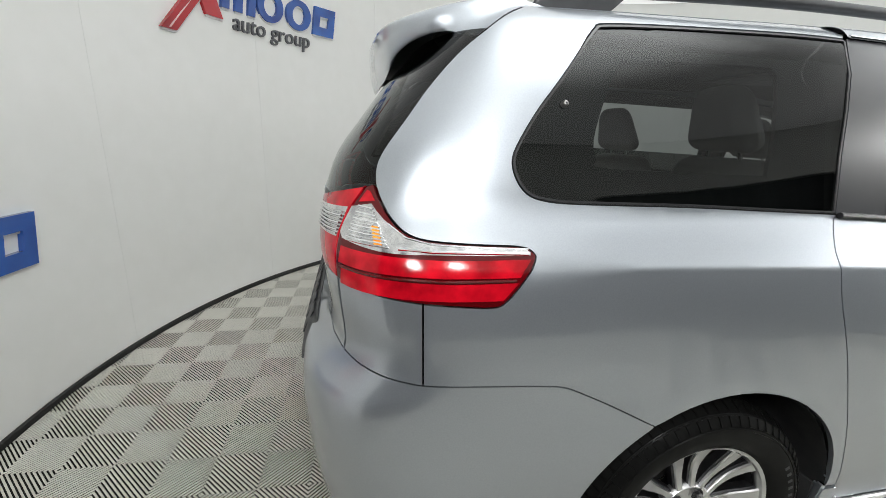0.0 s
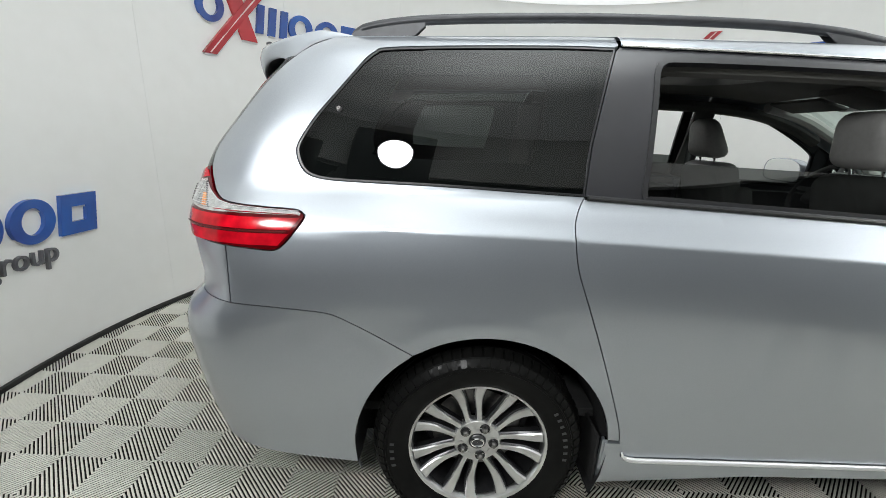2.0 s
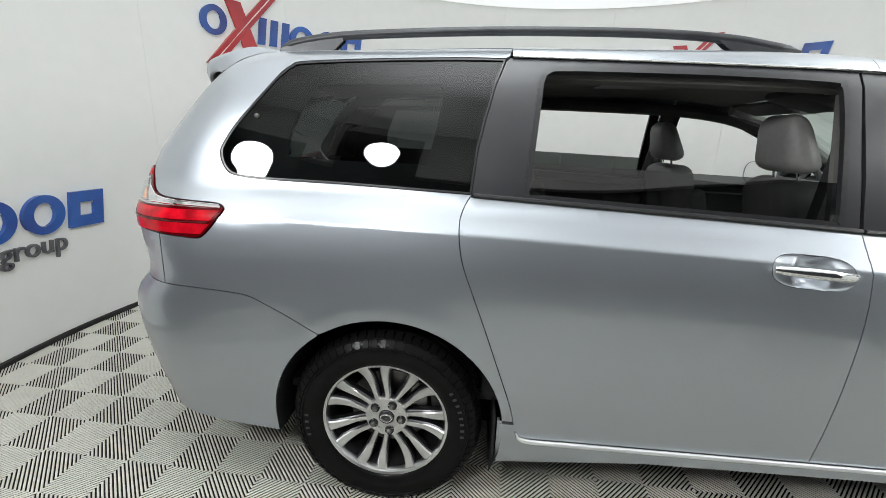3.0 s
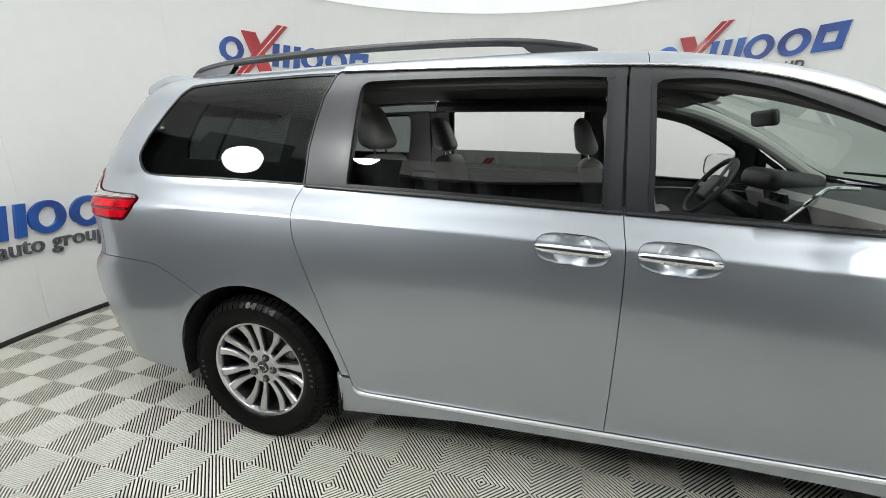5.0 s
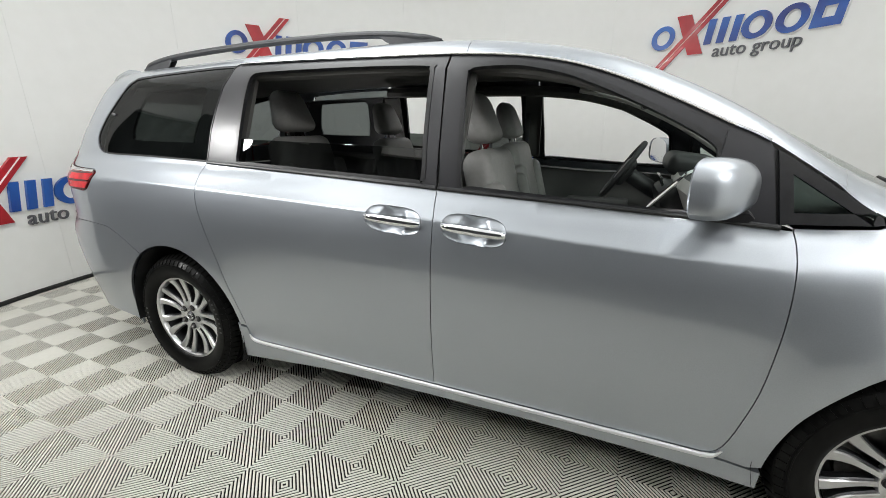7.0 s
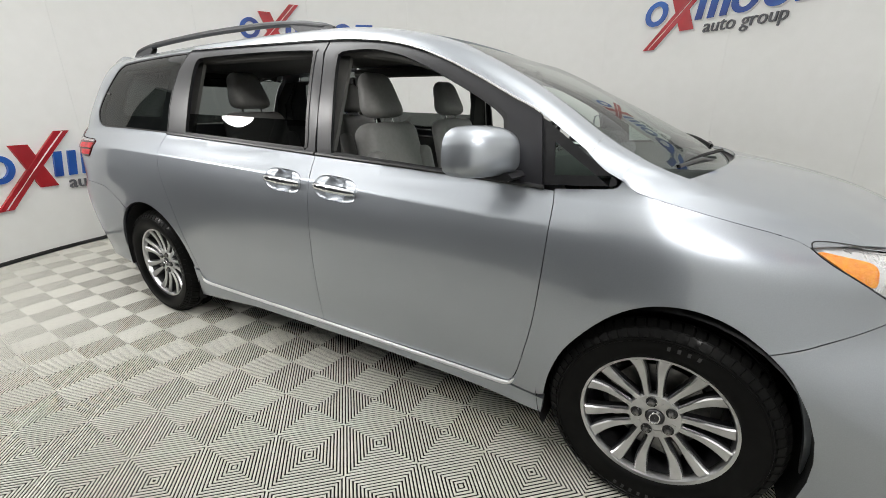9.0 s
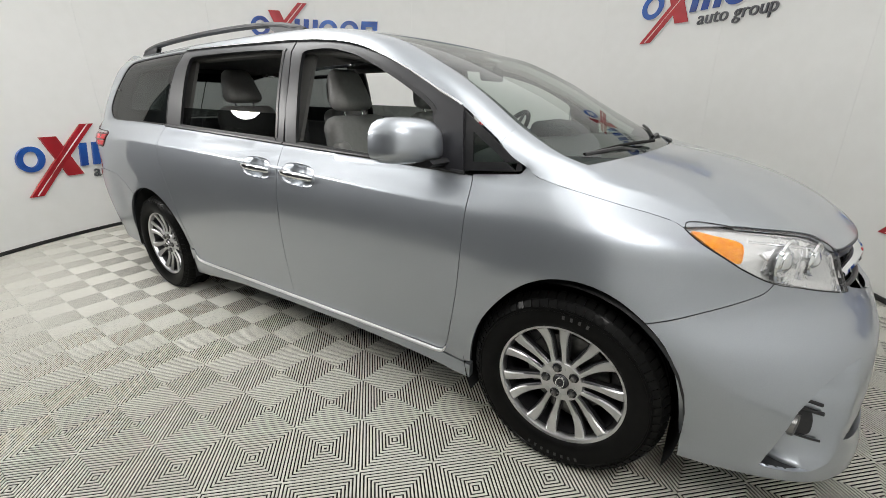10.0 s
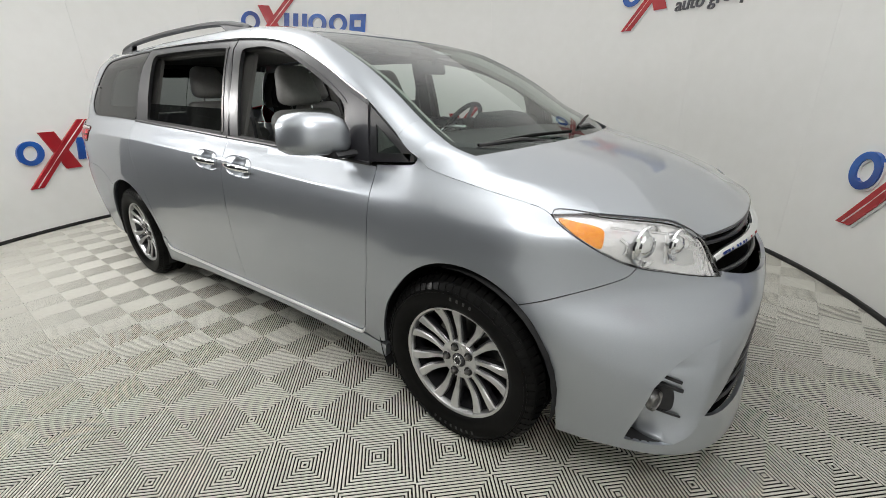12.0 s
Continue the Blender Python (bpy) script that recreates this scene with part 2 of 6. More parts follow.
def thicken(bm, depth):
    """Gives an open sheet thickness, behind its normals."""
    bmesh.ops.recalc_face_normals(bm, faces=bm.faces)
    bmesh.ops.solidify(bm, geom=bm.faces[:], thickness=depth)
    return bm


# ---- the booth ----
CX, CY, RADIUS, HIGH = 1.21, -0.02, 3.63, 2.98
MID = Vector((CX, CY, 0))


def on_wall(angle, z, inset=0.0):
    a = radians(angle)
    return Vector((CX + (RADIUS - inset) * math.cos(a), CY + (RADIUS - inset) * math.sin(a), z))


def is_open(angle):
    """The way in, behind the camera's path, is closed by a curtain."""
    return -146 < (angle + 180) % 360 - 180 < -50


def build_curtain():
    rows = []
    n = 420
    for i in range(n + 1):
        a = radians(-154 + 112 * i / n)
        r = RADIUS + 0.15 + 0.028 * math.sin(i * 0.62) + 0.012 * math.sin(i * 0.17)
        rows.append([(CX + r * math.cos(a), CY + r * math.sin(a), z) for z in (0.012, 0.8, 1.6, 2.26)])
    tagged(link("entrance_curtain", thicken(grid_bm(rows), 0.004), CURTAIN), "charcoal pleated curtain across the way in", "curtain")


def build_wall():
    """A drum of upright panels with fine joints, skirted in black."""
    wall = empty("wall_round", "smooth white curved booth wall of joined panels", "wall", kind="structure", at=(CX, CY, 0))
    wall.matrix_world = Matrix.Translation((CX, CY, 0))
    count, gap = 17, 0.010
    for k in range(count):
        a0, a1 = 143 + 360 / count * k + gap, 143 + 360 / count * (k + 1) - gap
        bm = bmesh.new()
        rows = []
        for i in range(13):
            a = radians(a0 + (a1 - a0) * i / 12)
            c, s = math.cos(a), math.sin(a)
            foot = 2.20 if is_open((a0 + a1) / 2) else 0.0
            rows.append([bm.verts.new((r * c, r * s, z)) for r, z in ((RADIUS, foot), (RADIUS, HIGH), (RADIUS + 0.06, HIGH), (RADIUS + 0.06, foot))])
        for a, b in zip(rows, rows[1:]):
            for i in range(4):
                j = (i + 1) % 4
                bm.faces.new((a[i], a[j], b[j], b[i]))
        bm.faces.new(rows[0])
        bm.faces.new(list(reversed(rows[-1])))
        part("wall_panel", bm, WALL, wall)
    bm = bmesh.new()
    lathe_into(bm, [(RADIUS + 0.065, 2.20), (RADIUS + 0.065, HIGH), (RADIUS + 0.10, HIGH), (RADIUS + 0.10, 2.20)], n=96, close=True)
    part("backing", bm, WALL, wall)
    bm = bmesh.new()
    prof = [(RADIUS - 0.002, 0.0), (RADIUS - 0.014, 0.002), (RADIUS - 0.014, 0.030), (RADIUS - 0.008, 0.036), (RADIUS - 0.002, 0.036)]
    rows = [[(CX + r * math.cos(radians(a)), CY + r * math.sin(radians(a)), z) for r, z in prof] for a in range(-48, 215, 2)]
    bm = grid_bm(rows)
    tagged(link("baseboard", bm, SKIRT), "thin black skirting strip round the wall's foot", "baseboard", kind="structure")


def build_ceiling():
    bm = bmesh.new()
    lathe_into(bm, [(0.01, HIGH), (RADIUS + 0.1, HIGH), (RADIUS + 0.1, HIGH + 0.08), (0.01, HIGH + 0.08)], Matrix.Translation((CX, CY, 0)), n=96, close=True)
    tagged(link("ceiling", bm, CEILING), "plain pale booth ceiling", "ceiling", kind="structure")


def build_ceiling_film():
    """Glowing sheet and disc added under the ceiling to stand for bounced lamp light."""
    bm = bmesh.new()
    lathe_into(bm, [(0.01, 0.0), (1.2, 0.0), (2.4, 0.0), (RADIUS - 0.03, 0.0)], Matrix.Translation((CX - 0.3, CY + 1.1, 0)), n=96)
    film = tagged(link("ceiling_fill", bm, CEILING_FILL), "glowing film added under the ceiling, brightest over the van", "ceiling light")
    film.location = (0.3, -1.1, HIGH - 0.03)
    # fill disc over the nose, not a fitting of the booth
    bm = bmesh.new()
    lathe_into(bm, [(0.01, 0.0), (0.6, 0.0), (1.0, 0.0), (1.35, 0.0), (1.35, 0.02)], n=96)
    front = tagged(link("ceiling_fill", bm, FRONT_FILL), "round glowing disc added over the van's nose as fill light", "ceiling light")
    front.location = (3.15, -0.85, HIGH - 0.052)


def wall_lamp(angle, z):
    """A round lamp in a black housing, with an added area light that lights the ceiling."""
    lamp = empty("wall_lamp", "black square lamp housing with a round white diffuser", "lamp", group="wall lamps")
    n = (Vector((CX, CY, z - 0.9)) - on_wall(angle, z)).normalized()
    q = n.to_track_quat("Z", "Y").to_matrix().to_4x4()
    lamp.matrix_world = Matrix.Translation(on_wall(angle, z, 0.16)) @ q
    part("housing", box((0, 0, -0.05), (0.78, 0.62, 0.07), bevel=0.02), BLACK_TRIM, lamp)
    bm = bmesh.new()
    lathe_into(bm, [(0.188, -0.02), (0.188, 0.005), (0.175, 0.012), (0.166, 0.004)], n=48)
    part("ring", bm, BLACK_TRIM, lamp)
    bm = bmesh.new()
    lathe_into(bm, [(0.002, 0.012), (0.10, 0.009), (0.168, 0.002)], n=48)
    part("diffuser", bm, LAMP, lamp, "glowing round diffuser")
    # added upward light without a fitting, floating in front of the housing
    uplight = bpy.data.lights.new("added_uplight", "AREA")
    uplight.shape, uplight.size, uplight.energy, uplight.color = "DISK", 0.5, UPLIGHT_WATTS, (1.0, 0.985, 0.955)
    up = new("added_uplight", uplight)
    up.parent = lamp
    eye = on_wall(angle, 2.36, 0.55)
    up.matrix_world = look(eye, eye + (MID - eye).normalized() * 0.35 + Vector((0, 0, 1)))
    up.matrix_parent_inverse = lamp.matrix_world.inverted()
    part("bracket", box((0, 0, -0.12), (0.12, 0.12, 0.10), bevel=0.01), BLACK_TRIM, lamp)
    return lamp


# ---- the sign shapes on the wall ----
def sign_curve(s, h, out, angle0, z0, tilt):
    """Sign plane to the wall: s along, h up, both metres from the sign's middle; out: off the wall."""
    ct, st = math.cos(tilt), math.sin(tilt)
    a = radians(angle0) - (s * ct - h * st) / RADIUS
    z = z0 + s * st + h * ct
    return ((RADIUS - out) * math.cos(a) + CX, (RADIUS - out) * math.sin(a) + CY, z)


def plate(name, outline, hole, mat, sign, place, lift=0.022, grow=0.0, label=""):
    """A flat cut-out with thickness, bent to the wall; outline and hole are closed loops of (s, h)."""
    bm = bmesh.new()
    def ring(loop, out):
        return [bm.verts.new(sign_curve(s, h, out, *place)) for s, h in loop]
    front, back = ring(outline, lift), ring(outline, 0.001)
    n = len(front)
    for i in range(n):
        j = (i + 1) % n
        bm.faces.new((front[i], front[j], back[j], back[i]))
    if hole:
        fi, bi = ring(hole, lift), ring(hole, 0.001)
        for i in range(n):
            j = (i + 1) % n
            bm.faces.new((fi[j], fi[i], bi[i], bi[j]))
            bm.faces.new((front[i], fi[i], fi[j], front[j]))
    else:
        bm.faces.new(front)
    return part(name, bm, mat, sign, label, smooth=False)


def dense(loop, step=0.04):
    out = []
    for a, b in zip(loop, loop[1:] + loop[:1]):
        k = max(1, int(math.hypot(b[0] - a[0], b[1] - a[1]) / step))
        out += [(a[0] + (b[0] - a[0]) * i / k, a[1] + (b[1] - a[1]) * i / k) for i in range(k)]
    return out


def strip_loop(a, b, width, step=0.05):
    """A slanted bar from a to b (bottom and top middles), level at both ends."""
    k = max(2, int(abs(b[1] - a[1]) / step))
    left = [(a[0] + (b[0] - a[0]) * i / k - width / 2, a[1] + (b[1] - a[1]) * i / k) for i in range(k + 1)]
    right = [(x + width, y) for x, y in reversed(left)]
    return left + right


def ellipse(cx, cy, rx, ry, lean=0.0, n=40):
    return [(cx + rx * math.cos(2 * math.pi * i / n) + lean * ry * math.sin(2 * math.pi * i / n), cy + ry * math.sin(2 * math.pi * i / n)) for i in range(n)]


def lettering(words, left, right, base, sign, place):
    """Raised words between two places along the sign, bent to the wall."""
    c = bpy.data.curves.new("lettering", "FONT")
    c.body = words
    c.extrude = 0.5
    c.resolution_u = 3
    source = bpy.data.objects.new("lettering", c)
    me = bpy.data.meshes.new_from_object(source)
    xs = [v.co.x for v in me.vertices]
    x0, f = min(xs), (right - left) / (max(xs) - min(xs))
    for v in me.vertices:
        x, y, z = v.co
        v.co = sign_curve(left + (x - x0) * f + 0.12 * y * f, base + y * f, 0.012 + 0.02 * z, *place)
    me.materials.clear()
    me.materials.append(SIGN_GREY)
    bpy.data.objects.remove(source)
    bpy.data.curves.remove(c)
    ob = new("lettering", me)
    ob.parent = sign
    return tagged(ob, "small grey raised lettering")


def wall_sign(angle, z, tilt, size=1.0):
    sign = empty("wall_sign", "raised blue, red and grey sign shapes on the white wall", "sign", group="wall signs")
    place = (angle, z, radians(tilt))
    k = size
    def backed(name, outline, hole, mat, label="", grow=0.012):
        cx = sum(p[0] for p in outline) / len(outline)
        plate("backing", [(s + 0.008 * k, h - 0.012 * k) for s, h in outline], [(s + 0.008 * k, h - 0.012 * k) for s, h in hole] if hole else None, SIGN_EDGE, sign, place, 0.014)
        plate(name, outline, hole, mat, sign, place, 0.026, label=label)
    # rings, slanted bars and crossed strokes; metres along the wall
    for cx, rx in ((-0.735, 0.120), (0.150, 0.128), (0.440, 0.130)):
        backed("ring", ellipse(cx * k, 0.0, rx * k, 0.122 * k, 0.12), ellipse(cx * k, 0.0, 0.066 * k, 0.074 * k, 0.12), SIGN_BLUE, "blue ring")
    for s0 in (-0.285, -0.165, -0.045):
        backed("slanted_bar", strip_loop((s0 * k, -0.118 * k), ((s0 + 0.035) * k, 0.118 * k), 0.068 * k), None, SIGN_BLUE, "blue slanted bar")
    o = dense([(0.585 * k, -0.118 * k), (0.622 * k, 0.118 * k), (0.850 * k, 0.118 * k), (0.815 * k, -0.118 * k)], 0.03)
    mx, my = 0.718 * k, 0.0
    backed("square_ring", o, [(mx + (a - mx) * 0.42, my + (b - my) * 0.38) for a, b in o], SIGN_BLUE, "blue slanted square ring")
    backed("long_bar", strip_loop((-0.78 * k, -0.36 * k), (-0.165 * k, 0.31 * k), 0.118 * k), None, SIGN_RED, "long slanted red bar")
    backed("short_bar", strip_loop((-0.388 * k, -0.20 * k), (-0.542 * k, 0.20 * k), 0.145 * k), None, SIGN_RED, "short slanted red bar")
    plate("stripe", strip_loop((-0.776 * k, -0.35 * k), (-0.165 * k, 0.305 * k), 0.012 * k), None, SIGN_STRIPE, sign, place, 0.030)
    lettering("auto group", -0.222 * k, 0.545 * k, -0.245 * k, sign, place)
    return sign


# ---- the floor of ribbed tiles ----
TILE_TURN, TILE_SIZE = radians(-1.9), 0.4
TILE_ORIGIN = (0.4466 * 0.2, 0.29 * 0.2)


def tile_mesh():
    """Four quarters of slanting ribs that meet in rings round the middle; gaps go down to a dark bed."""
    bm = bmesh.new()
    h, top, low, pitch, rib, cut = TILE_SIZE / 2 - 0.0004, 0.0, -0.0042, 0.013469, 0.0074, 0.0023
    def clip(poly, sx, sy):
        for ax, lim, sg in ((0, 0.0, sx), (0, h, -sx), (1, 0.0, sy), (1, h, -sy)):
            out = []
            f = (lambda p: sg * p[ax]) if lim == 0.0 else (lambda p: lim + sg * p[ax])
            for i, p in enumerate(poly):
                q = poly[(i + 1) % len(poly)]
                a, b = f(p), f(q)
                if a >= 0:
                    out.append(p)
                if (a >= 0) != (b >= 0):
                    t = a / (a - b)
                    out.append((p[0] + (q[0] - p[0]) * t, p[1] + (q[1] - p[1]) * t))
            poly = out
            if len(poly) < 3:
                return []
        return poly
    for sx in (1, -1):
        for sy in (1, -1):
            d = 0.0
            while d < 0.29:
                # rib between distances d and d + rib from the tile's middle, along (sx, sy)
                ux, uy = sx * math.sqrt(0.5), sy * math.sqrt(0.5)
                vx, vy = -uy, ux
                quad = [(ux * (d + o) + vx * e, uy * (d + o) + vy * e) for o, e in ((0, -0.5), (rib, -0.5), (rib, 0.5), (0, 0.5))]
                p = clip(quad, sx, sy)
                quad = [(ux * (d + o) + vx * e, uy * (d + o) + vy * e) for o, e in ((cut, -0.5), (rib - cut, -0.5), (rib - cut, 0.5), (cut, 0.5))]
                c = clip(quad, sx, sy)
                if len(p) >= 3:
                    if len(c) == len(p):
                        steps = ((c, top), (p, top - cut * 0.85), (p, low))
                    else:
                        steps = ((p, top - cut * 0.5), (p, low))
                    rows = [[bm.verts.new((x, y, z)) for x, y in q] for q, z in steps]
                    bm.faces.new(rows[0])
                    for up, dn in zip(rows, rows[1:]):
                        for i in range(len(p)):
                            j = (i + 1) % len(p)
                            bm.faces.new((up[i], dn[i], dn[j], up[j]))
                d += pitch
    bmesh.ops.recalc_face_normals(bm, faces=bm.faces)
    me = bpy.data.meshes.new("tile")
    bm.to_mesh(me)
    bm.free()
    me.materials.append(TILE)
    return me


def build_floor():
    floor = empty("floor", "pale grey ribbed interlocking plastic floor tiles", "floor", kind="structure")
    bm = bmesh.new()
    # bed set high under the ribs; its colour carries the gaps' shade
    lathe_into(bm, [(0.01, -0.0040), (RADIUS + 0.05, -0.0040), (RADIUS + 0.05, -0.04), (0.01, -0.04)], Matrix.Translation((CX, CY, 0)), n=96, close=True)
    part("bed", bm, TILE_BED, floor, "near-black bed that stands for the shade between the ribs")
    me = tile_mesh()
    c, s = math.cos(TILE_TURN), math.sin(TILE_TURN)
    spots = []
    for i in range(-14, 22):
        for j in range(-14, 16):
            u, v = TILE_ORIGIN[0] + TILE_SIZE * i, TILE_ORIGIN[1] + TILE_SIZE * j
            p = (u * c - v * s, u * s + v * c)
            if math.hypot(p[0] - CX, p[1] - CY) < RADIUS + 0.28:
                spots.append(p)
    # the tiles beside and behind the van that are walked past are single pieces
    near = [p for p in spots if p[1] < 1.6]
    far = [p for p in spots if p[1] >= 1.6]
    near.sort(key=lambda p: math.hypot(p[0] - 0.9, p[1] + 0.9))
    far += near[300:]
    for p in near[:300]:
        ob = new("tile", me)
        ob.parent = floor
        ob.location = (p[0], p[1], 0)
        ob.rotation_euler = (0, 0, TILE_TURN)
    co = np.empty(len(me.vertices) * 3)
    me.vertices.foreach_get("co", co)
    co = co.reshape(-1, 3)
    faces = [tuple(f.vertices) for f in me.polygons]
    verts, polys = [], []
    rot = np.array([[c, -s, 0], [s, c, 0], [0, 0, 1]])
    for p in far:
        base = sum(len(v) for v in verts)
        verts.append(co @ rot.T + (p[0], p[1], 0))
        polys += [tuple(base + k for k in f) for f in faces]
    rest = bpy.data.meshes.new("far_tiles")
    rest.from_pydata(np.vstack(verts).tolist(), [], polys)
    rest.materials.append(TILE)
    ob = new("far_tiles", rest)
    ob.parent = floor
    tagged(ob, kind="stuff")


# ---- the van's outer skin ----
def curve(pts):
    """A smooth monotone curve through (x, y) points, level past its ends."""
    xs, ys, n = [p[0] for p in pts], [p[1] for p in pts], len(pts)
    d = [(ys[i + 1] - ys[i]) / (xs[i + 1] - xs[i]) for i in range(n - 1)]
    m = [d[0]] + [0.0 if d[i - 1] * d[i] <= 0 else 2 * d[i - 1] * d[i] / (d[i - 1] + d[i]) for i in range(1, n - 1)] + [d[-1]]
    def f(x):
        if x <= xs[0]:
            return ys[0]
        if x >= xs[-1]:
            return ys[-1]
        i = 0
        while x > xs[i + 1]:
            i += 1
        h = xs[i + 1] - xs[i]
        t = (x - xs[i]) / h
        return (1 + 2 * t) * (1 - t) ** 2 * ys[i] + t * (1 - t) ** 2 * h * m[i] + t * t * (3 - 2 * t) * ys[i + 1] + t * t * (t - 1) * h * m[i + 1]
    return f


BELT = curve([(-1.1,1.225),(-0.6,1.215),(0.28,1.190),(1.51,1.132),(2.62,1.066),(2.75,1.070),(2.885,1.082),(2.97,1.079),(3.06,1.060),(3.15,1.040),(3.25,1.020),(3.33,1.000),(3.45,0.978),(4.0,0.95)])
LOW = curve([(0.10,.88),(0.17,.925),(0.23,.948),(0.30,.952),(0.45,.972),(0.65,.988),(0.80,.991),(0.89,.9865),(0.95,.979),(1.00,.9700),(1.024,.9649),(1.028,.9639),(1.032,.9615),(1.036,.9588),(1.06,.943),(1.09,.9255),(1.132,.898)])
LOW_SOFT = curve([(0.10,.88),(0.17,.925),(0.23,.948),(0.30,.952),(0.45,.972),(0.65,.988),(0.80,.990),(0.92,.982),(0.98,.972),(1.03,.956),(1.08,.931),(1.132,.898)])
UP = curve([(0,.898),(0.05,.888),(0.25,.842),(0.44,.778),(0.50,.735),(0.535,.69),(0.56,.64),(0.60,.55)])
ROOFZ = curve([(-1.0,1.61),(-0.7,1.65),(-0.5,1.672),(0.0,1.688),(0.4,1.697),(1.2,1.697),(1.6,1.685),(1.9,1.655),(2.3,1.60)])
XF = curve([(0.10,3.90),(0.17,3.955),(0.24,3.965),(0.35,3.95),(0.5,3.955),(0.58,3.957),(0.66,3.94),(0.75,3.905),(0.86,3.855),(0.93,3.80),(1.0,3.68),(1.1,3.5)])
NF = curve([(0.15,4.6),(0.28,4.2),(0.47,3.6),(0.60,3.0),(0.72,2.25),(0.80,2.3),(0.92,2.7),(1.05,2.7)])
XR = curve([(0.18,-1.0),(0.28,-1.05),(0.42,-1.08),(0.56,-1.092),(0.66,-1.092),(0.74,-1.085),(0.80,-1.065),(0.845,-1.02),(0.88,-1.006),(0.94,-1.008),(1.0,-1.013),(1.1,-1.020),(1.2,-1.010),(1.3,-.975),(1.4,-.905),(1.5,-.83),(1.6,-.745),(1.7,-.66)])
NR = curve([(0.2,3.7),(0.55,4.4),(0.8,5.2),(0.9,4.8),(1.0,5.2),(1.1,5.5),(1.3,5.0),(1.5,4.4),(1.7,4.0)])
XA, XB, LA, LB = -0.40, 2.70, 0.60, 1.20


BELT_PLAIN = curve([(-1.1, 1.225), (-0.6, 1.215), (0.28, 1.190), (1.51, 1.132), (2.62, 1.066), (3.1, 1.03), (3.45, 0.985), (4.0, 0.95)])


def width(x, z):
    """Half the van's width."""
    zb = BELT(x)
    if z > zb:
        w = UP((z - zb) / (ROOFZ(x) - zb) * 0.56)
    else:
        t0 = 0.80 / BELT_PLAIN(x) * 1.132
        t = z / 0.80 * t0 if z < 0.80 else t0 + (z - 0.80) / (zb - 0.80) * (1.132 - t0)
        soft = max(0.0, min(1.0, (x - 2.1) / 0.8))
        soft = soft * soft * (3 - 2 * soft)
        w = LOW(t) * (1 - soft) + LOW_SOFT(t) * soft
    for xc in (0.0, 3.03):
        r = math.hypot(x - xc, z - 0.345)
        w += 0.006 * math.exp(-((r - 0.43) / 0.12) ** 2) + 0.0035 * (0.5 - 0.5 * math.tanh((r - 0.492) / 0.028))
    return w


def crease_height(x):
    """The sharp line along the side, a hand below the windows."""
    t0 = 0.80 / BELT_PLAIN(x) * 1.132
    return 0.80 + (1.030 - t0) / (1.132 - t0) * (BELT(x) - 0.80)


def skin_point(u, z):
    """The right-hand skin: u runs along the van from the tail's middle to the nose's middle."""
    if u < XA:
        f, n, w, e, x0 = min((XA - u) / LA, math.pi / 2), NR(z), width(XA, z), XR(z) - XA, XA
    elif u > XB:
        f, n, w, e, x0 = min((u - XB) / LB, math.pi / 2), NF(z), width(XB + min(u - XB, 0.8), z), XF(z) - XB, XB
        # the bumper's cheeks stand steeper beside the wheels than round the corner
        k = max(0.0, min(1.0, (0.85 - f) / 0.40))
        n += (2.6 - n) * 0.55 * k * k * (3 - 2 * k)
    else:
        return Vector((u, -width(u, z), z))
    s, c = math.sin(f), max(math.cos(f), 0.0)
    r = (s ** n + c ** n) ** (-1 / n)
    return Vector((x0 + e * s * r, -w * c * r, z))


UR, UF = XA - LA * math.pi / 2, XB + LB * math.pi / 2


def skin_normal(u, z):
    # a wider look round the curved ends keeps their shading even
    ends = max(0.0, min(1.0, (-0.30 - u) / 0.2)) if z > 1.06 else 0.0
    ends = max(ends, max(0.0, min(1.0, (u - 2.62) / 0.2)))
    h = 0.006 + 0.026 * ends
    a = skin_point(min(u + h, UF), z) - skin_point(max(u - h, UR), z)
    b = skin_point(u, z + h) - skin_point(u, z - h)
    return a.cross(b).normalized()


def chain(*lines):
    """Joins polylines into one loop, dropping doubled points."""
    out = []
    for line in lines:
        for p in line:
            if not out or math.hypot(p[0] - out[-1][0], p[1] - out[-1][1]) > 1e-4:
                out.append((p[0], p[1]))
    if math.hypot(out[0][0] - out[-1][0], out[0][1] - out[-1][1]) < 1e-4:
        out.pop()
    return out


def fine(line, step=0.02):
    out = []
    for a, b in zip(line, line[1:]):
        k = max(1, int(math.hypot(b[0] - a[0], b[1] - a[1]) / step))
        out += [(a[0] + (b[0] - a[0]) * i / k, a[1] + (b[1] - a[1]) * i / k) for i in range(k)]
    return out + [line[-1]]


def area(loop):
    return 0.5 * sum(a[0] * b[1] - b[0] * a[1] for a, b in zip(loop, loop[1:] + loop[:1]))


def inset(loop, d):
    """Draws a loop in by d all round."""
    if area(loop) < 0:
        loop = loop[::-1]
    out = []
    n = len(loop)
    for i in range(n):
        p, a, b = loop[i], loop[i - 1], loop[(i + 1) % n]
        e1, e2 = Vector((p[0] - a[0], p[1] - a[1])), Vector((b[0] - p[0], b[1] - p[1]))
        if e1.length < 1e-7 or e2.length < 1e-7:
            out.append(p)
            continue
        n1, n2 = Vector((-e1.y, e1.x)).normalized(), Vector((-e2.y, e2.x)).normalized()
        m = n1 + n2
        m = m / max(m.length_squared, 0.5) * 2 if m.length > 1e-6 else n1
        out.append((p[0] + m.x * d, p[1] + m.y * d))
    return out


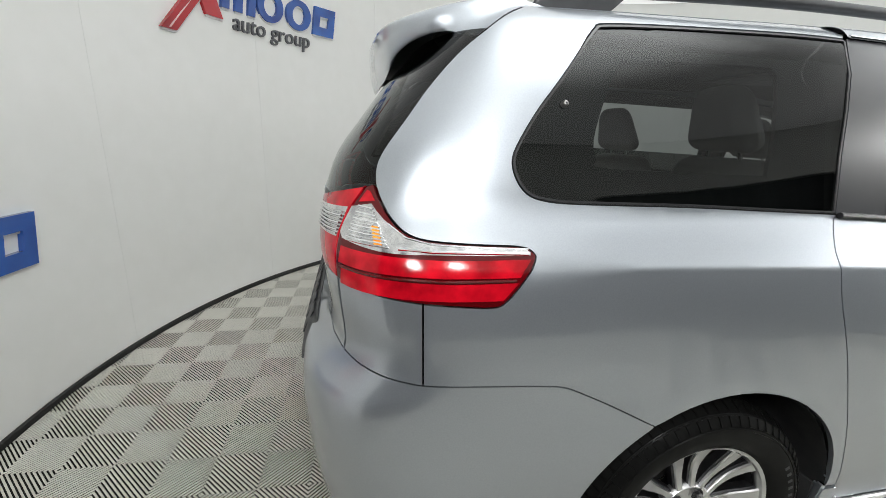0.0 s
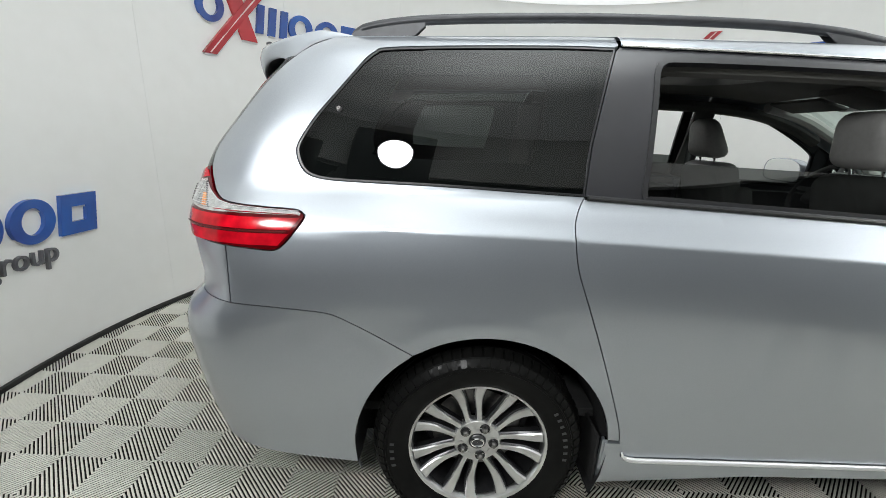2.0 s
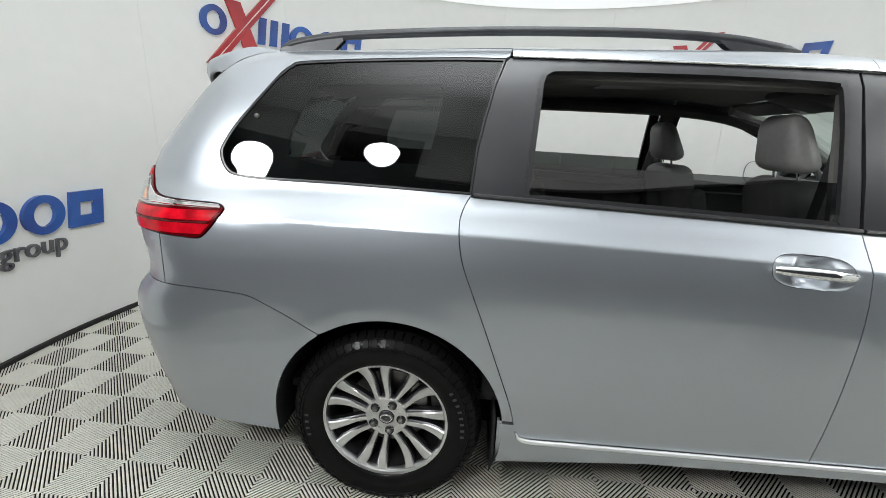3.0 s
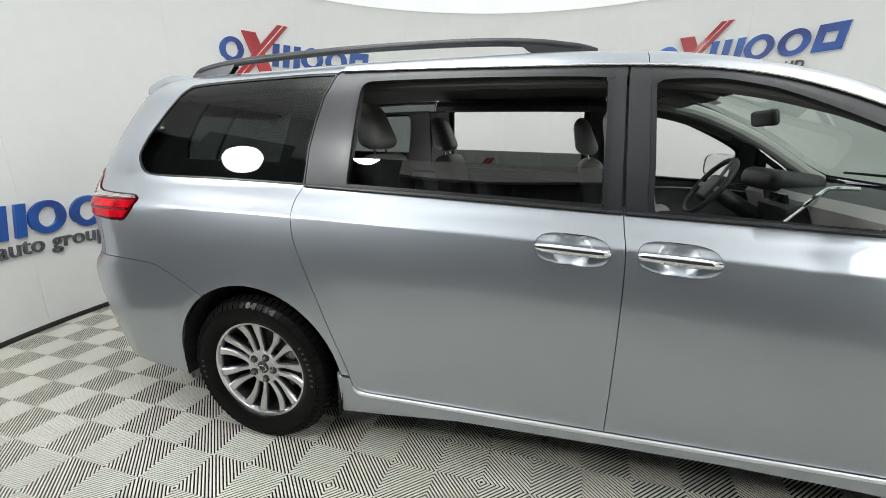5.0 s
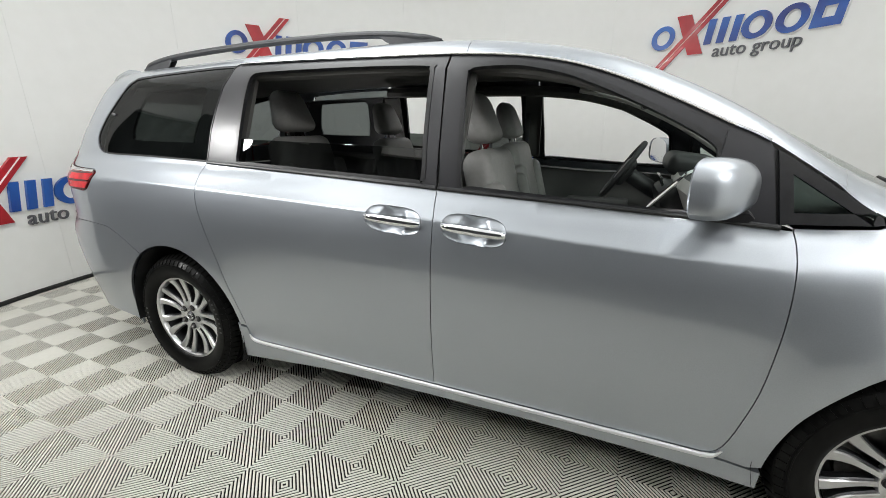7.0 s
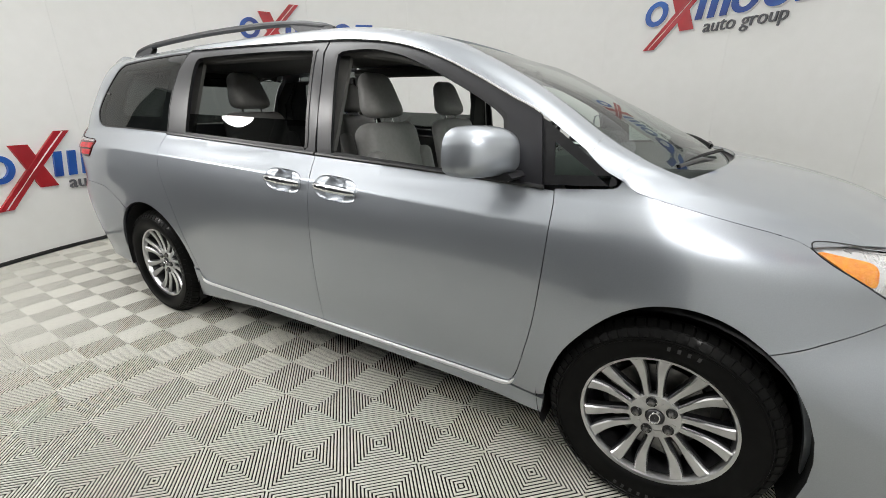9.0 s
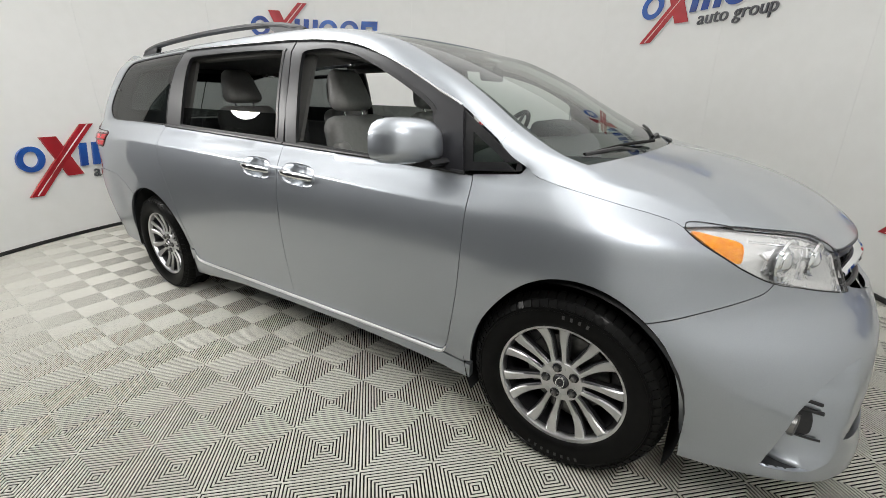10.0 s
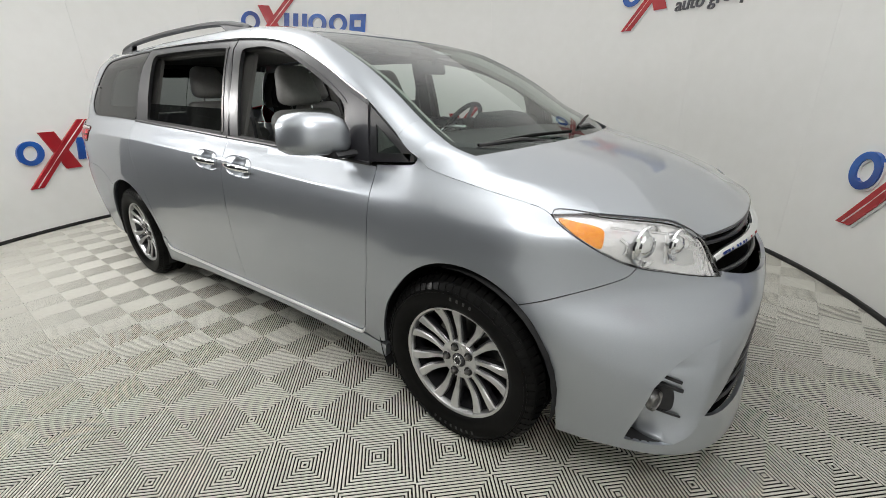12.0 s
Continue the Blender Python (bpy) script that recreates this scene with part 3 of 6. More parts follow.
def within(p, loop):
    x, y, c = p[0], p[1], False
    for a, b in zip(loop, loop[1:] + loop[:1]):
        if (a[1] > y) != (b[1] > y) and x < (b[0] - a[0]) * (y - a[1]) / (b[1] - a[1]) + a[0]:
            c = not c
    return c


def sheet(loop, holes=(), step=0.045, crease=False):
    """Points and triangles that fill a loop with holes."""
    pts, edges = [], []
    for lp in (loop, *holes):
        b = len(pts)
        pts += [Vector(p) for p in lp]
        edges += [(b + i, b + (i + 1) % len(lp)) for i in range(len(lp))]
    rim = len(pts)
    us, zs = [p[0] for p in loop], [p[1] for p in loop]
    j, z = 0, min(zs) + step * 0.5
    edge = np.array([(p.x, p.y) for p in pts])
    while z < max(zs):
        u = min(us) + step * (0.5 if j % 2 else 1.0)
        while u < max(us):
            if within((u, z), loop) and not any(within((u, z), h) for h in holes):
                if np.min(np.hypot(edge[:, 0] - u, edge[:, 1] - z)) > step * 0.4:
                    pts.append(Vector((u, z)))
            u += step
        z += step * 0.87
        j += 1
    if crease:
        # close rows of points along the side's sharp line
        pts = pts[:rim] + [p for p in pts[rim:] if abs(p.y - crease_height(p.x)) > 0.014]
        k = min(us)
        while k < max(us):
            for d in (-0.010, -0.004, 0.004, 0.010):
                p = (k, crease_height(k) + d)
                if within(p, loop) and not any(within(p, h) for h in holes) and np.min(np.hypot(edge[:, 0] - p[0], edge[:, 1] - p[1])) > 0.006:
                    pts.append(Vector(p))
            k += 0.02
    v, _, f, *_ = delaunay_2d_cdt(pts, edges, [], 1, 1e-6)
    keep = []
    for t in f:
        c = (sum(v[k].x for k in t) / 3, sum(v[k].y for k in t) / 3)
        if within(c, loop) and not any(within(c, h) for h in holes):
            keep.append(tuple(t))
    return [(p.x, p.y) for p in v], keep


def panel(name, loop, mat, parent, side=1, holes=(), lift=0.0, depth=0.014, gap=0.0016, step=0.045, label="", crease=False):
    """One piece of the skin, with turned-in edges. side: 1 right, -1 left."""
    loop = inset(loop, gap)
    holes = [inset(h, -gap) for h in holes]
    v, f = sheet(loop, holes, step, crease)
    cos, nor = [], []
    for u, z in v:
        n = skin_normal(u, z)
        if callable(lift):
            def at(a, b):
                return skin_point(a, b) + skin_normal(a, b) * lift(a, b)
            cos.append(at(u, z))
            nor.append((at(u + 0.005, z) - at(u - 0.005, z)).cross(at(u, z + 0.005) - at(u, z - 0.005)).normalized())
            continue
        cos.append(skin_point(u, z) + n * lift)
        nor.append(n)
    count = {}
    for t in f:
        for a, b in zip(t, t[1:] + t[:1]):
            count[(a, b)] = count.get((a, b), 0) + 1
    border = [(a, b) for a, b in count if (b, a) not in count]
    base = len(cos)
    index, extra, extra_n, skirt = {}, [], [], []
    def wall(i, inner):
        key = (i, inner)
        if key not in index:
            index[key] = base + len(extra)
            extra.append(cos[i] - nor[i] * depth if inner else cos[i].copy())
            extra_n.append(nor[i])
        return index[key]
    for a, b in border:
        skirt.append((wall(b, False), wall(a, False), wall(a, True), wall(b, True)))
    pts = cos + extra
    if side < 0:
        pts = [Vector((p.x, -p.y, p.z)) for p in pts]
        nor = [Vector((n.x, -n.y, n.z)) for n in nor]
        f = [t[::-1] for t in f]
        skirt = [t[::-1] for t in skirt]
    # triangles face outwards: u runs forward and z up on the right-hand side
    me = bpy.data.meshes.new(name)
    me.from_pydata([tuple(p) for p in pts], [], list(f) + skirt)
    me.materials.append(mat)
    for p in me.polygons:
        p.use_smooth = True
    corner = []
    me.update()
    for p in me.polygons:
        flat = p.index >= len(f)
        for k in p.vertices:
            corner.append(tuple(p.normal) if flat else tuple(nor[k]))
    me.normals_split_custom_set(corner)
    ob = new(name, me)
    if parent:
        ob.parent = parent
    if label:
        tagged(ob, label)
    return ob


# ---- lines on the skin, as (u, z) ----
S1_TOP = [(0.400, 1.672), (0.392, 1.655), (0.376, 1.640), (0.345, 1.553), (0.32, 1.452), (0.298, 1.352), (0.283, 1.203)]
S1_LOW = spline([(0.283, 1.203), (0.258, 1.155), (0.249, 1.10), (0.262, 1.00), (0.30, 0.895), (0.352, 0.76), (0.41, 0.60), (0.460, 0.455), (0.48, 0.36), (0.50, 0.318)], 4)
S2 = spline([(1.508, 1.630), (1.500, 1.575), (1.509, 1.132), (1.518, 1.017), (1.517, 0.808), (1.514, 0.571), (1.511, 0.318)], 4)
S3 = spline([(2.618, 1.072), (2.626, 1.03), (2.628, 0.95), (2.622, 0.80), (2.604, 0.62), (2.578, 0.49), (2.55, 0.38), (2.525, 0.333), (2.49, 0.318)], 4)
RAIL = spline([(0.400, 1.655), (0.80, 1.648), (1.185, 1.638), (1.51, 1.628), (1.757, 1.608), (1.945, 1.574), (2.118, 1.517), (2.278, 1.447), (2.426, 1.374), (2.537, 1.320), (2.706, 1.205), (2.80, 1.150), (2.885, 1.119)], 5)
REAR_ARCH = [(0.010 + 0.425 * math.cos(radians(a)), 0.348 + 0.425 * math.sin(radians(a))) for a in range(-20, 201, 5)]
REAR_ARCH = [(0.418, 0.205)] + REAR_ARCH[1:-1] + [(-0.413, 0.268)]
FRONT_ARCH = spline([(2.655, 0.228), (2.662, 0.34), (2.685, 0.45), (2.735, 0.565), (2.836, 0.690), (2.944, 0.757), (3.055, 0.772), (3.155, 0.745), (3.235, 0.685), (3.296, 0.605), (3.331, 0.496), (3.35, 0.368), (3.354, 0.205)], 4)
REAR_SEAM = spline([(-0.224, 0.706), (-0.301, 0.748), (-0.40, 0.800), (-0.465, 0.832), (-0.53, 0.843), (-0.65, 0.852), (-0.743, 0.854)], 4)
REAR_SEAM_BACK = spline([(-0.743, 0.854), (-0.80, 0.859), (-0.85, 0.864), (-0.90, 0.868), (-0.95, 0.870), (UR, 0.870)], 4)
QWIN = spline([(0.283, 1.203), (0.143, 1.208), (-0.16, 1.22), (-0.428, 1.226), (-0.523, 1.234), (-0.565, 1.255), (-0.592, 1.300), (-0.592, 1.345), (-0.555, 1.425), (-0.475, 1.518), (-0.398, 1.588), (-0.372, 1.612), (-0.331, 1.628), (-0.09, 1.642), (0.207, 1.651), (0.376, 1.650)], 4)
HATCH = spline([(-0.62, 1.668), (-0.70, 1.634), (-0.745, 1.600), (-0.793, 1.544), (-0.820, 1.468), (-0.832, 1.388), (-0.838, 1.327), (-0.838, 1.291), (-0.828, 1.257)], 4)
TAIL_OUT = spline([(-0.828, 1.257), (-0.811, 1.226), (-0.786, 1.187), (-0.760, 1.164), (-0.723, 1.154), (-0.645, 1.148), (-0.573, 1.144), (-0.549, 1.133), (-0.546, 1.118), (-0.572, 1.077), (-0.604, 1.038), (-0.630, 1.026), (-0.695, 1.030), (-0.743, 1.034)], 4)
TAIL_LOW = spline([(-0.743, 1.034), (-0.796, 1.040), (-0.842, 1.046)], 4)
LAMP_SPLIT = spline([(-0.842, 1.250), (-0.865, 1.193), (-0.879, 1.151), (-0.887, 1.10), (-0.889, 1.052)], 4)
LAMP_LOOP = spline([(3.401, 0.960), (3.425, 0.976), (3.48, 0.976), (3.59, 0.962), (3.73, 0.948), (3.830, 0.929), (3.906, 0.882), (3.972, 0.810), (4.008, 0.735)], 5) + spline([(4.008, 0.727), (3.88, 0.750), (3.763, 0.774), (3.65, 0.798), (3.552, 0.841), (3.473, 0.889), (3.426, 0.922), (3.402, 0.948)], 5)[:-1]
FRONT_SEAM = spline([(3.252, 0.668), (3.33, 0.690), (3.41, 0.713), (3.56, 0.752), (3.618, 0.770), (3.652, 0.796)], 4)
ROOF_EDGE = [(-0.62, 1.668), (-0.52, 1.674)] + [(x, ROOFZ(x)) for x in [-0.40 + 0.05 * i for i in range(17)]]


def mid(p, t):
    return skin_point(*p) + t * skin_normal(*p)


def flip(ob_pts, side):
    return [Vector((p[0], p[1] * side, p[2])) for p in ob_pts]


def skin_tube(name, line, radius, mat, parent, side=1, lift=0.002, label="", n=8):
    """A bead or strip that follows a line on the skin."""
    pts = flip([mid(p, lift) for p in line], side)
    return part(name, tube(pts, radius, n), mat, parent, label)


def cup_loop(x0, x1, z0, z1):
    """The rounded outline of the recess round a door handle."""
    cx, cz, slope = (x0 + x1) / 2, (z0 + z1) / 2 + 0.002, (z1 - z0) / (x1 - x0)
    out = []
    for i in range(56):
        t = 2 * math.pi * i / 56
        c, s = math.cos(t), math.sin(t)
        u = 0.122 * math.copysign(abs(c) ** 0.62, c)
        out.append((cx + u, cz + 0.050 * math.copysign(abs(s) ** 0.72, s) + slope * u))
    return out


def build_side(van, side):
    # quarter panel: behind the sliding door, round the side window and over the wheel
    quarter = chain(
        fine(ROOF_EDGE[::-1]), HATCH, TAIL_OUT, [(-0.743, 1.034), (-0.743, 0.854)], REAR_SEAM[::-1],
        [p for p in REAR_ARCH[::-1] if p[0] > -0.222 and (p[1] > 0.42 or p[0] > 0)],
        [(0.418, 0.400), (0.478, 0.395)], [p for p in S1_LOW[::-1] if p[1] > 0.40], QWIN, [(0.392, 1.660), (0.40, 1.69)])
    panel("quarter_panel", quarter, PAINT, van, side, step=0.03, crease=True)
    panel("filler_panel", chain([(-0.743, 0.854), (-0.743, 1.034)], TAIL_LOW, fine([(-0.842, 1.046), (-0.889, 1.050)]), fine([(-0.889, 1.050), (-0.897, 0.96), (-0.900, 0.868)]), REAR_SEAM_BACK[::-1][-13:]), PAINT, van, side, gap=0.0014)
    glass = inset(chain(QWIN, S1_TOP[2:]), 0.004)
    w = panel("quarter_window", glass, PRIVACY, van, side, lift=-0.004, gap=0.0, depth=0.004, label="dark privacy glass")
    w.visible_shadow = True
    rim = inset(chain(QWIN, S1_TOP[2:]), 0.0075)
    panel("window_seal", chain(inset(chain(QWIN, S1_TOP[2:]), 0.002)), BLACK_TRIM, w, side, holes=[rim], lift=-0.001, gap=0.0, depth=0.006)
    kp, kn = flip([mid((-0.485, 1.437), 0.0), skin_normal(-0.485, 1.437)], side)
    bm = bmesh.new()
    lathe_into(bm, [(0.002, 0.009), (0.005, 0.008), (0.0075, 0.004), (0.008, -0.004)], Matrix.Translation(kp) @ kn.to_track_quat("Z", "Y").to_matrix().to_4x4(), 16)
    part("hinge_knob", bm, STEEL, w, "small hinge knob")
    # sliding door
    lower = chain(S1_LOW[:-3], spline([S1_LOW[-4], (0.488, 0.335), (0.515, 0.320), (0.58, 0.318)], 3), fine([(0.58, 0.318), (1.511, 0.318)]), [p for p in S2[::-1] if p[1] < 1.133], fine([(1.509, 1.132), (1.10, 1.153), (0.70, 1.173), (0.283, 1.195)]))
    d1 = panel("sliding_door", lower, PAINT, van, side, holes=[cup_loop(1.228, 1.466, 1.020, 1.006)], step=0.035, crease=True)
    frame_out = chain(fine([(0.287, 1.203), (1.505, 1.142)]), [(1.502, 1.20), (1.494, 1.575), (1.500, 1.628)], [p for p in RAIL[::-1] if p[0] < 1.5 and p[0] > 0.4], S1_TOP[1:])
    win1 = spline([(0.470, 1.208), (0.475, 1.30), (0.492, 1.50), (0.500, 1.575), (0.520, 1.604), (0.57, 1.612), (0.80, 1.612), (1.10, 1.607), (1.405, 1.594), (1.432, 1.578), (1.438, 1.54), (1.440, 1.30), (1.440, 1.165), (1.40, 1.162), (0.90, 1.186), (0.52, 1.205)], 4, True)
    panel("window_frame", frame_out, GLOSS_PILLAR, d1, side, holes=[win1], lift=-0.002, gap=0.002)
    seal = inset(win1, -0.012)
    panel("window_seal", seal, BLACK_TRIM, d1, side, holes=[inset(win1, 0.005)], lift=0.001, gap=0.0, depth=0.018)
    low_glass = chain(fine([(0.476, 1.315), (0.468, 1.205)]), fine([(0.52, 1.203), (0.90, 1.184), (1.445, 1.160)]), fine([(1.443, 1.285), (0.476, 1.315)]))
    panel("door_glass", low_glass, pane_half, d1, side, lift=-0.016, gap=0.0, depth=0.005, label="half-lowered tinted glass")
    # front door
    lower = chain([p for p in S2 if p[1] < 1.133], fine([(1.511, 0.318), (2.49, 0.318)]), S3[::-1], fine([(2.618, 1.072), (2.10, 1.103), (1.509, 1.132)]))
    d2 = panel("front_door", lower, PAINT, van, side, holes=[cup_loop(1.560, 1.797, 1.008, 0.992)], step=0.035, crease=True)
    frame_out = chain(fine([(1.513, 1.140), (2.10, 1.111), (2.560, 1.083)]), fine([(2.575, 1.082), (2.545, 1.310)]), [p for p in RAIL[::-1] if 1.51 < p[0] < 2.54], [(1.505, 1.628), (1.499, 1.575), (1.506, 1.30)])
    win2 = spline([(1.600, 1.150), (1.592, 1.30), (1.582, 1.54), (1.592, 1.568), (1.63, 1.578), (1.762, 1.577), (1.87, 1.557), (1.965, 1.530), (2.122, 1.464), (2.283, 1.384), (2.395, 1.315), (2.415, 1.27), (2.425, 1.18), (2.425, 1.110), (2.38, 1.107), (2.16, 1.113), (1.90, 1.130), (1.65, 1.146)], 4, True)
    panel("window_frame", frame_out, GLOSS_PILLAR, d2, side, holes=[win2], lift=-0.002, gap=0.002)
    panel("window_seal", inset(win2, -0.012), BLACK_TRIM, d2, side, holes=[inset(win2, 0.005)], lift=0.001, gap=0.0, depth=0.018)
    for d, line in ((d1, [(0.290, 1.200), (0.70, 1.180), (1.10, 1.160), (1.505, 1.138)]), (d2, [(1.515, 1.137), (2.00, 1.113), (2.40, 1.090), (2.585, 1.078)])):
        skin_tube("belt_moulding", fine(line, 0.1), 0.0085, BLACK_TRIM, d, side, lift=0.004)
    # fixed triangle behind the screen pillar
    tri = chain(fine([(2.583, 1.086), (2.845, 1.098)]), spline([(2.845, 1.098), (2.868, 1.104), (2.862, 1.122)], 4), fine([(2.862, 1.122), (2.71, 1.194), (2.556, 1.300)]))
    tri = inset(tri, 0.002)
    g = panel("front_quarter_glass", inset(tri, 0.030), CLEAR, van, side, lift=-0.003, gap=0.0, depth=0.004)
    panel("glass_surround", tri, BLACK_TRIM, g, side, holes=[inset(tri, 0.032)], lift=0.0, gap=0.0, depth=0.01)
    panel("glass_seal", chain(fine([(2.552, 1.087), (2.602, 1.087)]), fine([(2.577, 1.288), (2.530, 1.312)])), BLACK_TRIM, g, side, lift=-0.009, gap=0.0, depth=0.004)
    # front wing, up to the bonnet's seam
    crest = [(2.885, 1.119), (2.95, 1.086), (3.05, 1.062), (3.15, 1.040), (3.25, 1.016), (3.33, 0.996), (3.385, 0.978), (3.400, 0.963)]
    wing = chain(S3, [(2.53, 0.31), (2.62, 0.30)], [p for p in FRONT_ARCH if p[0] < 3.252 and p[1] > 0.30], FRONT_SEAM, LAMP_LOOP[LAMP_SEAM:], [(3.401, 0.958)], crest[::-1], fine([(2.885, 1.112), (2.868, 1.097), (2.845, 1.092), (2.62, 1.079)]))
    panel("front_wing", wing, PAINT, van, side, step=0.03)
    # top of the wing: from the crest over to the bonnet's seam
    a = [skin_point(*p) for p in fine(crest, 0.03)]
    rise = [(skin_point(u, z - 0.002) - skin_point(u, z - 0.012)).normalized() for u, z in fine(crest, 0.03)]
    seam = [Vector(p) for p in spline(BONNET_SEAM, 6)]
    n = 26
    def at(line, t):
        k = t * (len(line) - 1)
        i = min(int(k), len(line) - 2)
        return line[i].lerp(line[i + 1], k - i)
    rows = []
    for i in range(n + 1):
        p, q = at(a, i / n), at(seam, i / n)
        size = (q - p).length
        f = (i / n) ** 3
        up0 = rise[min(int(i / n * (len(rise) - 1) + 0.5), len(rise) - 1)].lerp((q - p).normalized(), f) * size * 0.36
        up1 = Vector((0.0, 1.0, (bonnet_height(q.x, q.y + 0.03) - bonnet_height(q.x, q.y)) / 0.03)).normalized().lerp((q - p).normalized(), f) * size * 0.36
        rows.append([(1 - t) ** 3 * p + 3 * t * (1 - t) ** 2 * (p + up0) + 3 * t * t * (1 - t) * (q - up1) + t ** 3 * q for t in [k / 10 for k in range(11)]])
    rows = [[Vector((p.x, p.y * side, p.z)) for p in r] for r in rows]
    part("wing_top", grid_bm(rows), PAINT, van)
    # sill and its bright line
    sill = chain([(0.478, 0.388), (0.423, 0.390)], [(0.421, 0.300), (0.421, 0.206)], fine([(0.55, 0.212), (0.75, 0.232), (0.95, 0.250), (1.5, 0.258), (1.9, 0.260), (2.27, 0.250), (2.655, 0.228)]), [(2.660, 0.294), (2.54, 0.306)], fine([(2.50, 0.312), (0.60, 0.312)]), [(0.52, 0.314), (0.488, 0.33)])
    panel("sill", sill, PAINT, van, side, lift=0.004, depth=0.03)
    edge = spline([(0.486, 0.352), (0.50, 0.326), (0.54, 0.314), (0.62, 0.311)], 4) + fine([(0.7, 0.311), (2.44, 0.311)], 0.1) + spline([(2.49, 0.312), (2.525, 0.322), (2.545, 0.35)], 4)
    skin_tube("sill_strip", edge, [0.0085 * min(1.0, 0.3 + 0.12 * min(i, len(edge) - 1 - i)) for i in range(len(edge))], BRIGHT_STRIP, van, side, lift=0.009, label="bright chrome strip")
    # body-coloured rail and screen pillar: from the window line up to the roof and the windscreen
    edge_a = [skin_point(*p) for p in RAIL]
    rows = []
    for i in range(len(RAIL)):
        p = edge_a[i]
        q = Vector(pillar_edge(p.x))
        c = Vector(((p.x + q.x) / 2, p.y * 0.72 + q.y * 0.28, q.z * 0.85 + p.z * 0.15))
        rows.append([(1 - t) ** 2 * p + 2 * t * (1 - t) * c + t * t * q for t in [k / 8 for k in range(9)]])
    rows = [[Vector((p.x, p.y * side, p.z)) for p in r] for r in rows]
    k = next(i for i, p in enumerate(RAIL) if p[0] > 1.51)
    part("roof_rail_panel", grid_bm(rows[:k] + [[a.lerp(b, 0.96) for a, b in zip(rows[k - 1], rows[k])]]), PAINT, van)
    j = next(i for i, p in enumerate(RAIL) if p[0] > 2.715)
    part("screen_pillar", grid_bm(rows[k:j] + [[a.lerp(b, 0.96) for a, b in zip(rows[j - 1], rows[j])]]), PAINT, van)
    part("pillar_foot", grid_bm(rows[j:]), PAINT, van)
    skin_tube("drip_moulding", [p for p in RAIL if p[0] < 2.54], 0.0045, CHROME, van, side, lift=0.004, label="thin bright moulding")
    # handles: scooped cup, bar and end caps
    for door, x0, x1, z0, z1 in ((d1, 1.228, 1.466, 1.020, 1.006), (d2, 1.560, 1.797, 1.008, 0.992)):
        loop = cup_loop(x0, x1, z0, z1)
        cx, cz = sum(p[0] for p in loop) / len(loop), sum(p[1] for p in loop) / len(loop)
        rows = []
        for i in range(19):
            q = 1 - i / 18.5
            row = []
            for u, z in loop + loop[:1]:
                du, dz = (u - cx) * q, (z - cz) * q
                bowl = math.hypot(du / 0.062, dz / 0.060)
                deep = 0.0032 * min(1.0, (1 - q) / 0.14) ** 0.6 + 0.024 * max(0.0, 1 - bowl ** 2.6)
                row.append(mid((cx + du, cz + dz), 0.0006 - deep))
            rows.append(flip(row, side))
        part("handle_cup", grid_bm(rows), PAINT, door, "hollow silver cup behind the handle")
        pts, rad = [], []
        for i in range(17):
            t = i / 16
            pts.append(skin_point(x0 + (x1 - x0) * t, z0 + (z1 - z0) * t) + skin_normal(cx, cz) * (0.010 + 0.022 * math.sin(math.pi * t) ** 0.5))
            rad.append(0.011 + 0.006 * math.sin(math.pi * t) ** 0.5)
        part("handle", tube(flip(pts, side), rad, 12, flat=0.62, up=(0, 1, 0)), CHROME, door, "chrome pull handle")
    return d1, d2


# ---- roof, windscreen, bonnet ----
PILLAR = [(-0.70, 0.640, 1.650), (-0.5, 0.640, 1.673), (0.0, 0.640, 1.689), (0.4, 0.638, 1.699), (1.2, 0.632, 1.703), (1.5, 0.625, 1.695), (1.7, 0.628, 1.677), (1.94, 0.645, 1.636), (2.12, 0.665, 1.588), (2.30, 0.690, 1.510), (2.46, 0.712, 1.428), (2.61, 0.735, 1.334), (2.72, 0.752, 1.258), (2.82, 0.772, 1.200), (2.93, 0.800, 1.150)]
PILLAR_Y, PILLAR_Z = curve([(p[0], p[1]) for p in PILLAR]), curve([(p[0], p[2]) for p in PILLAR])
BONNET_SEAM = [(2.860, -0.782, 1.180), (2.93, -0.796, 1.150), (3.005, -0.775, 1.122), (3.10, -0.738, 1.093), (3.20, -0.712, 1.066), (3.29, -0.697, 1.042), (3.36, -0.692, 1.019), (3.41, -0.701, 0.998), (3.44, -0.718, 0.981), tuple(skin_point(3.572, 0.966))]


def pillar_edge(x):
    """Where the screen pillar or roof rail meets the windscreen or roof."""
    x = x + 0.045 * max(0.0, min(1.0, (x - 2.5) / 0.4))
    return (x, -PILLAR_Y(x), PILLAR_Z(x))


ROOF_MID = curve([(-0.72, 1.690), (-0.4, 1.722), (0.0, 1.742), (0.5, 1.757), (1.0, 1.757), (1.4, 1.742), (1.7, 1.702), (1.95, 1.646)])
SPAN = [-1.0, -0.965] + [k / 11 for k in range(-10, 11)] + [0.965, 1.0]
SCREEN_MID = [(1.95, 1.646), (2.15, 1.572), (2.4, 1.472), (2.7, 1.340), (3.0, 1.190), (3.16, 1.105)]


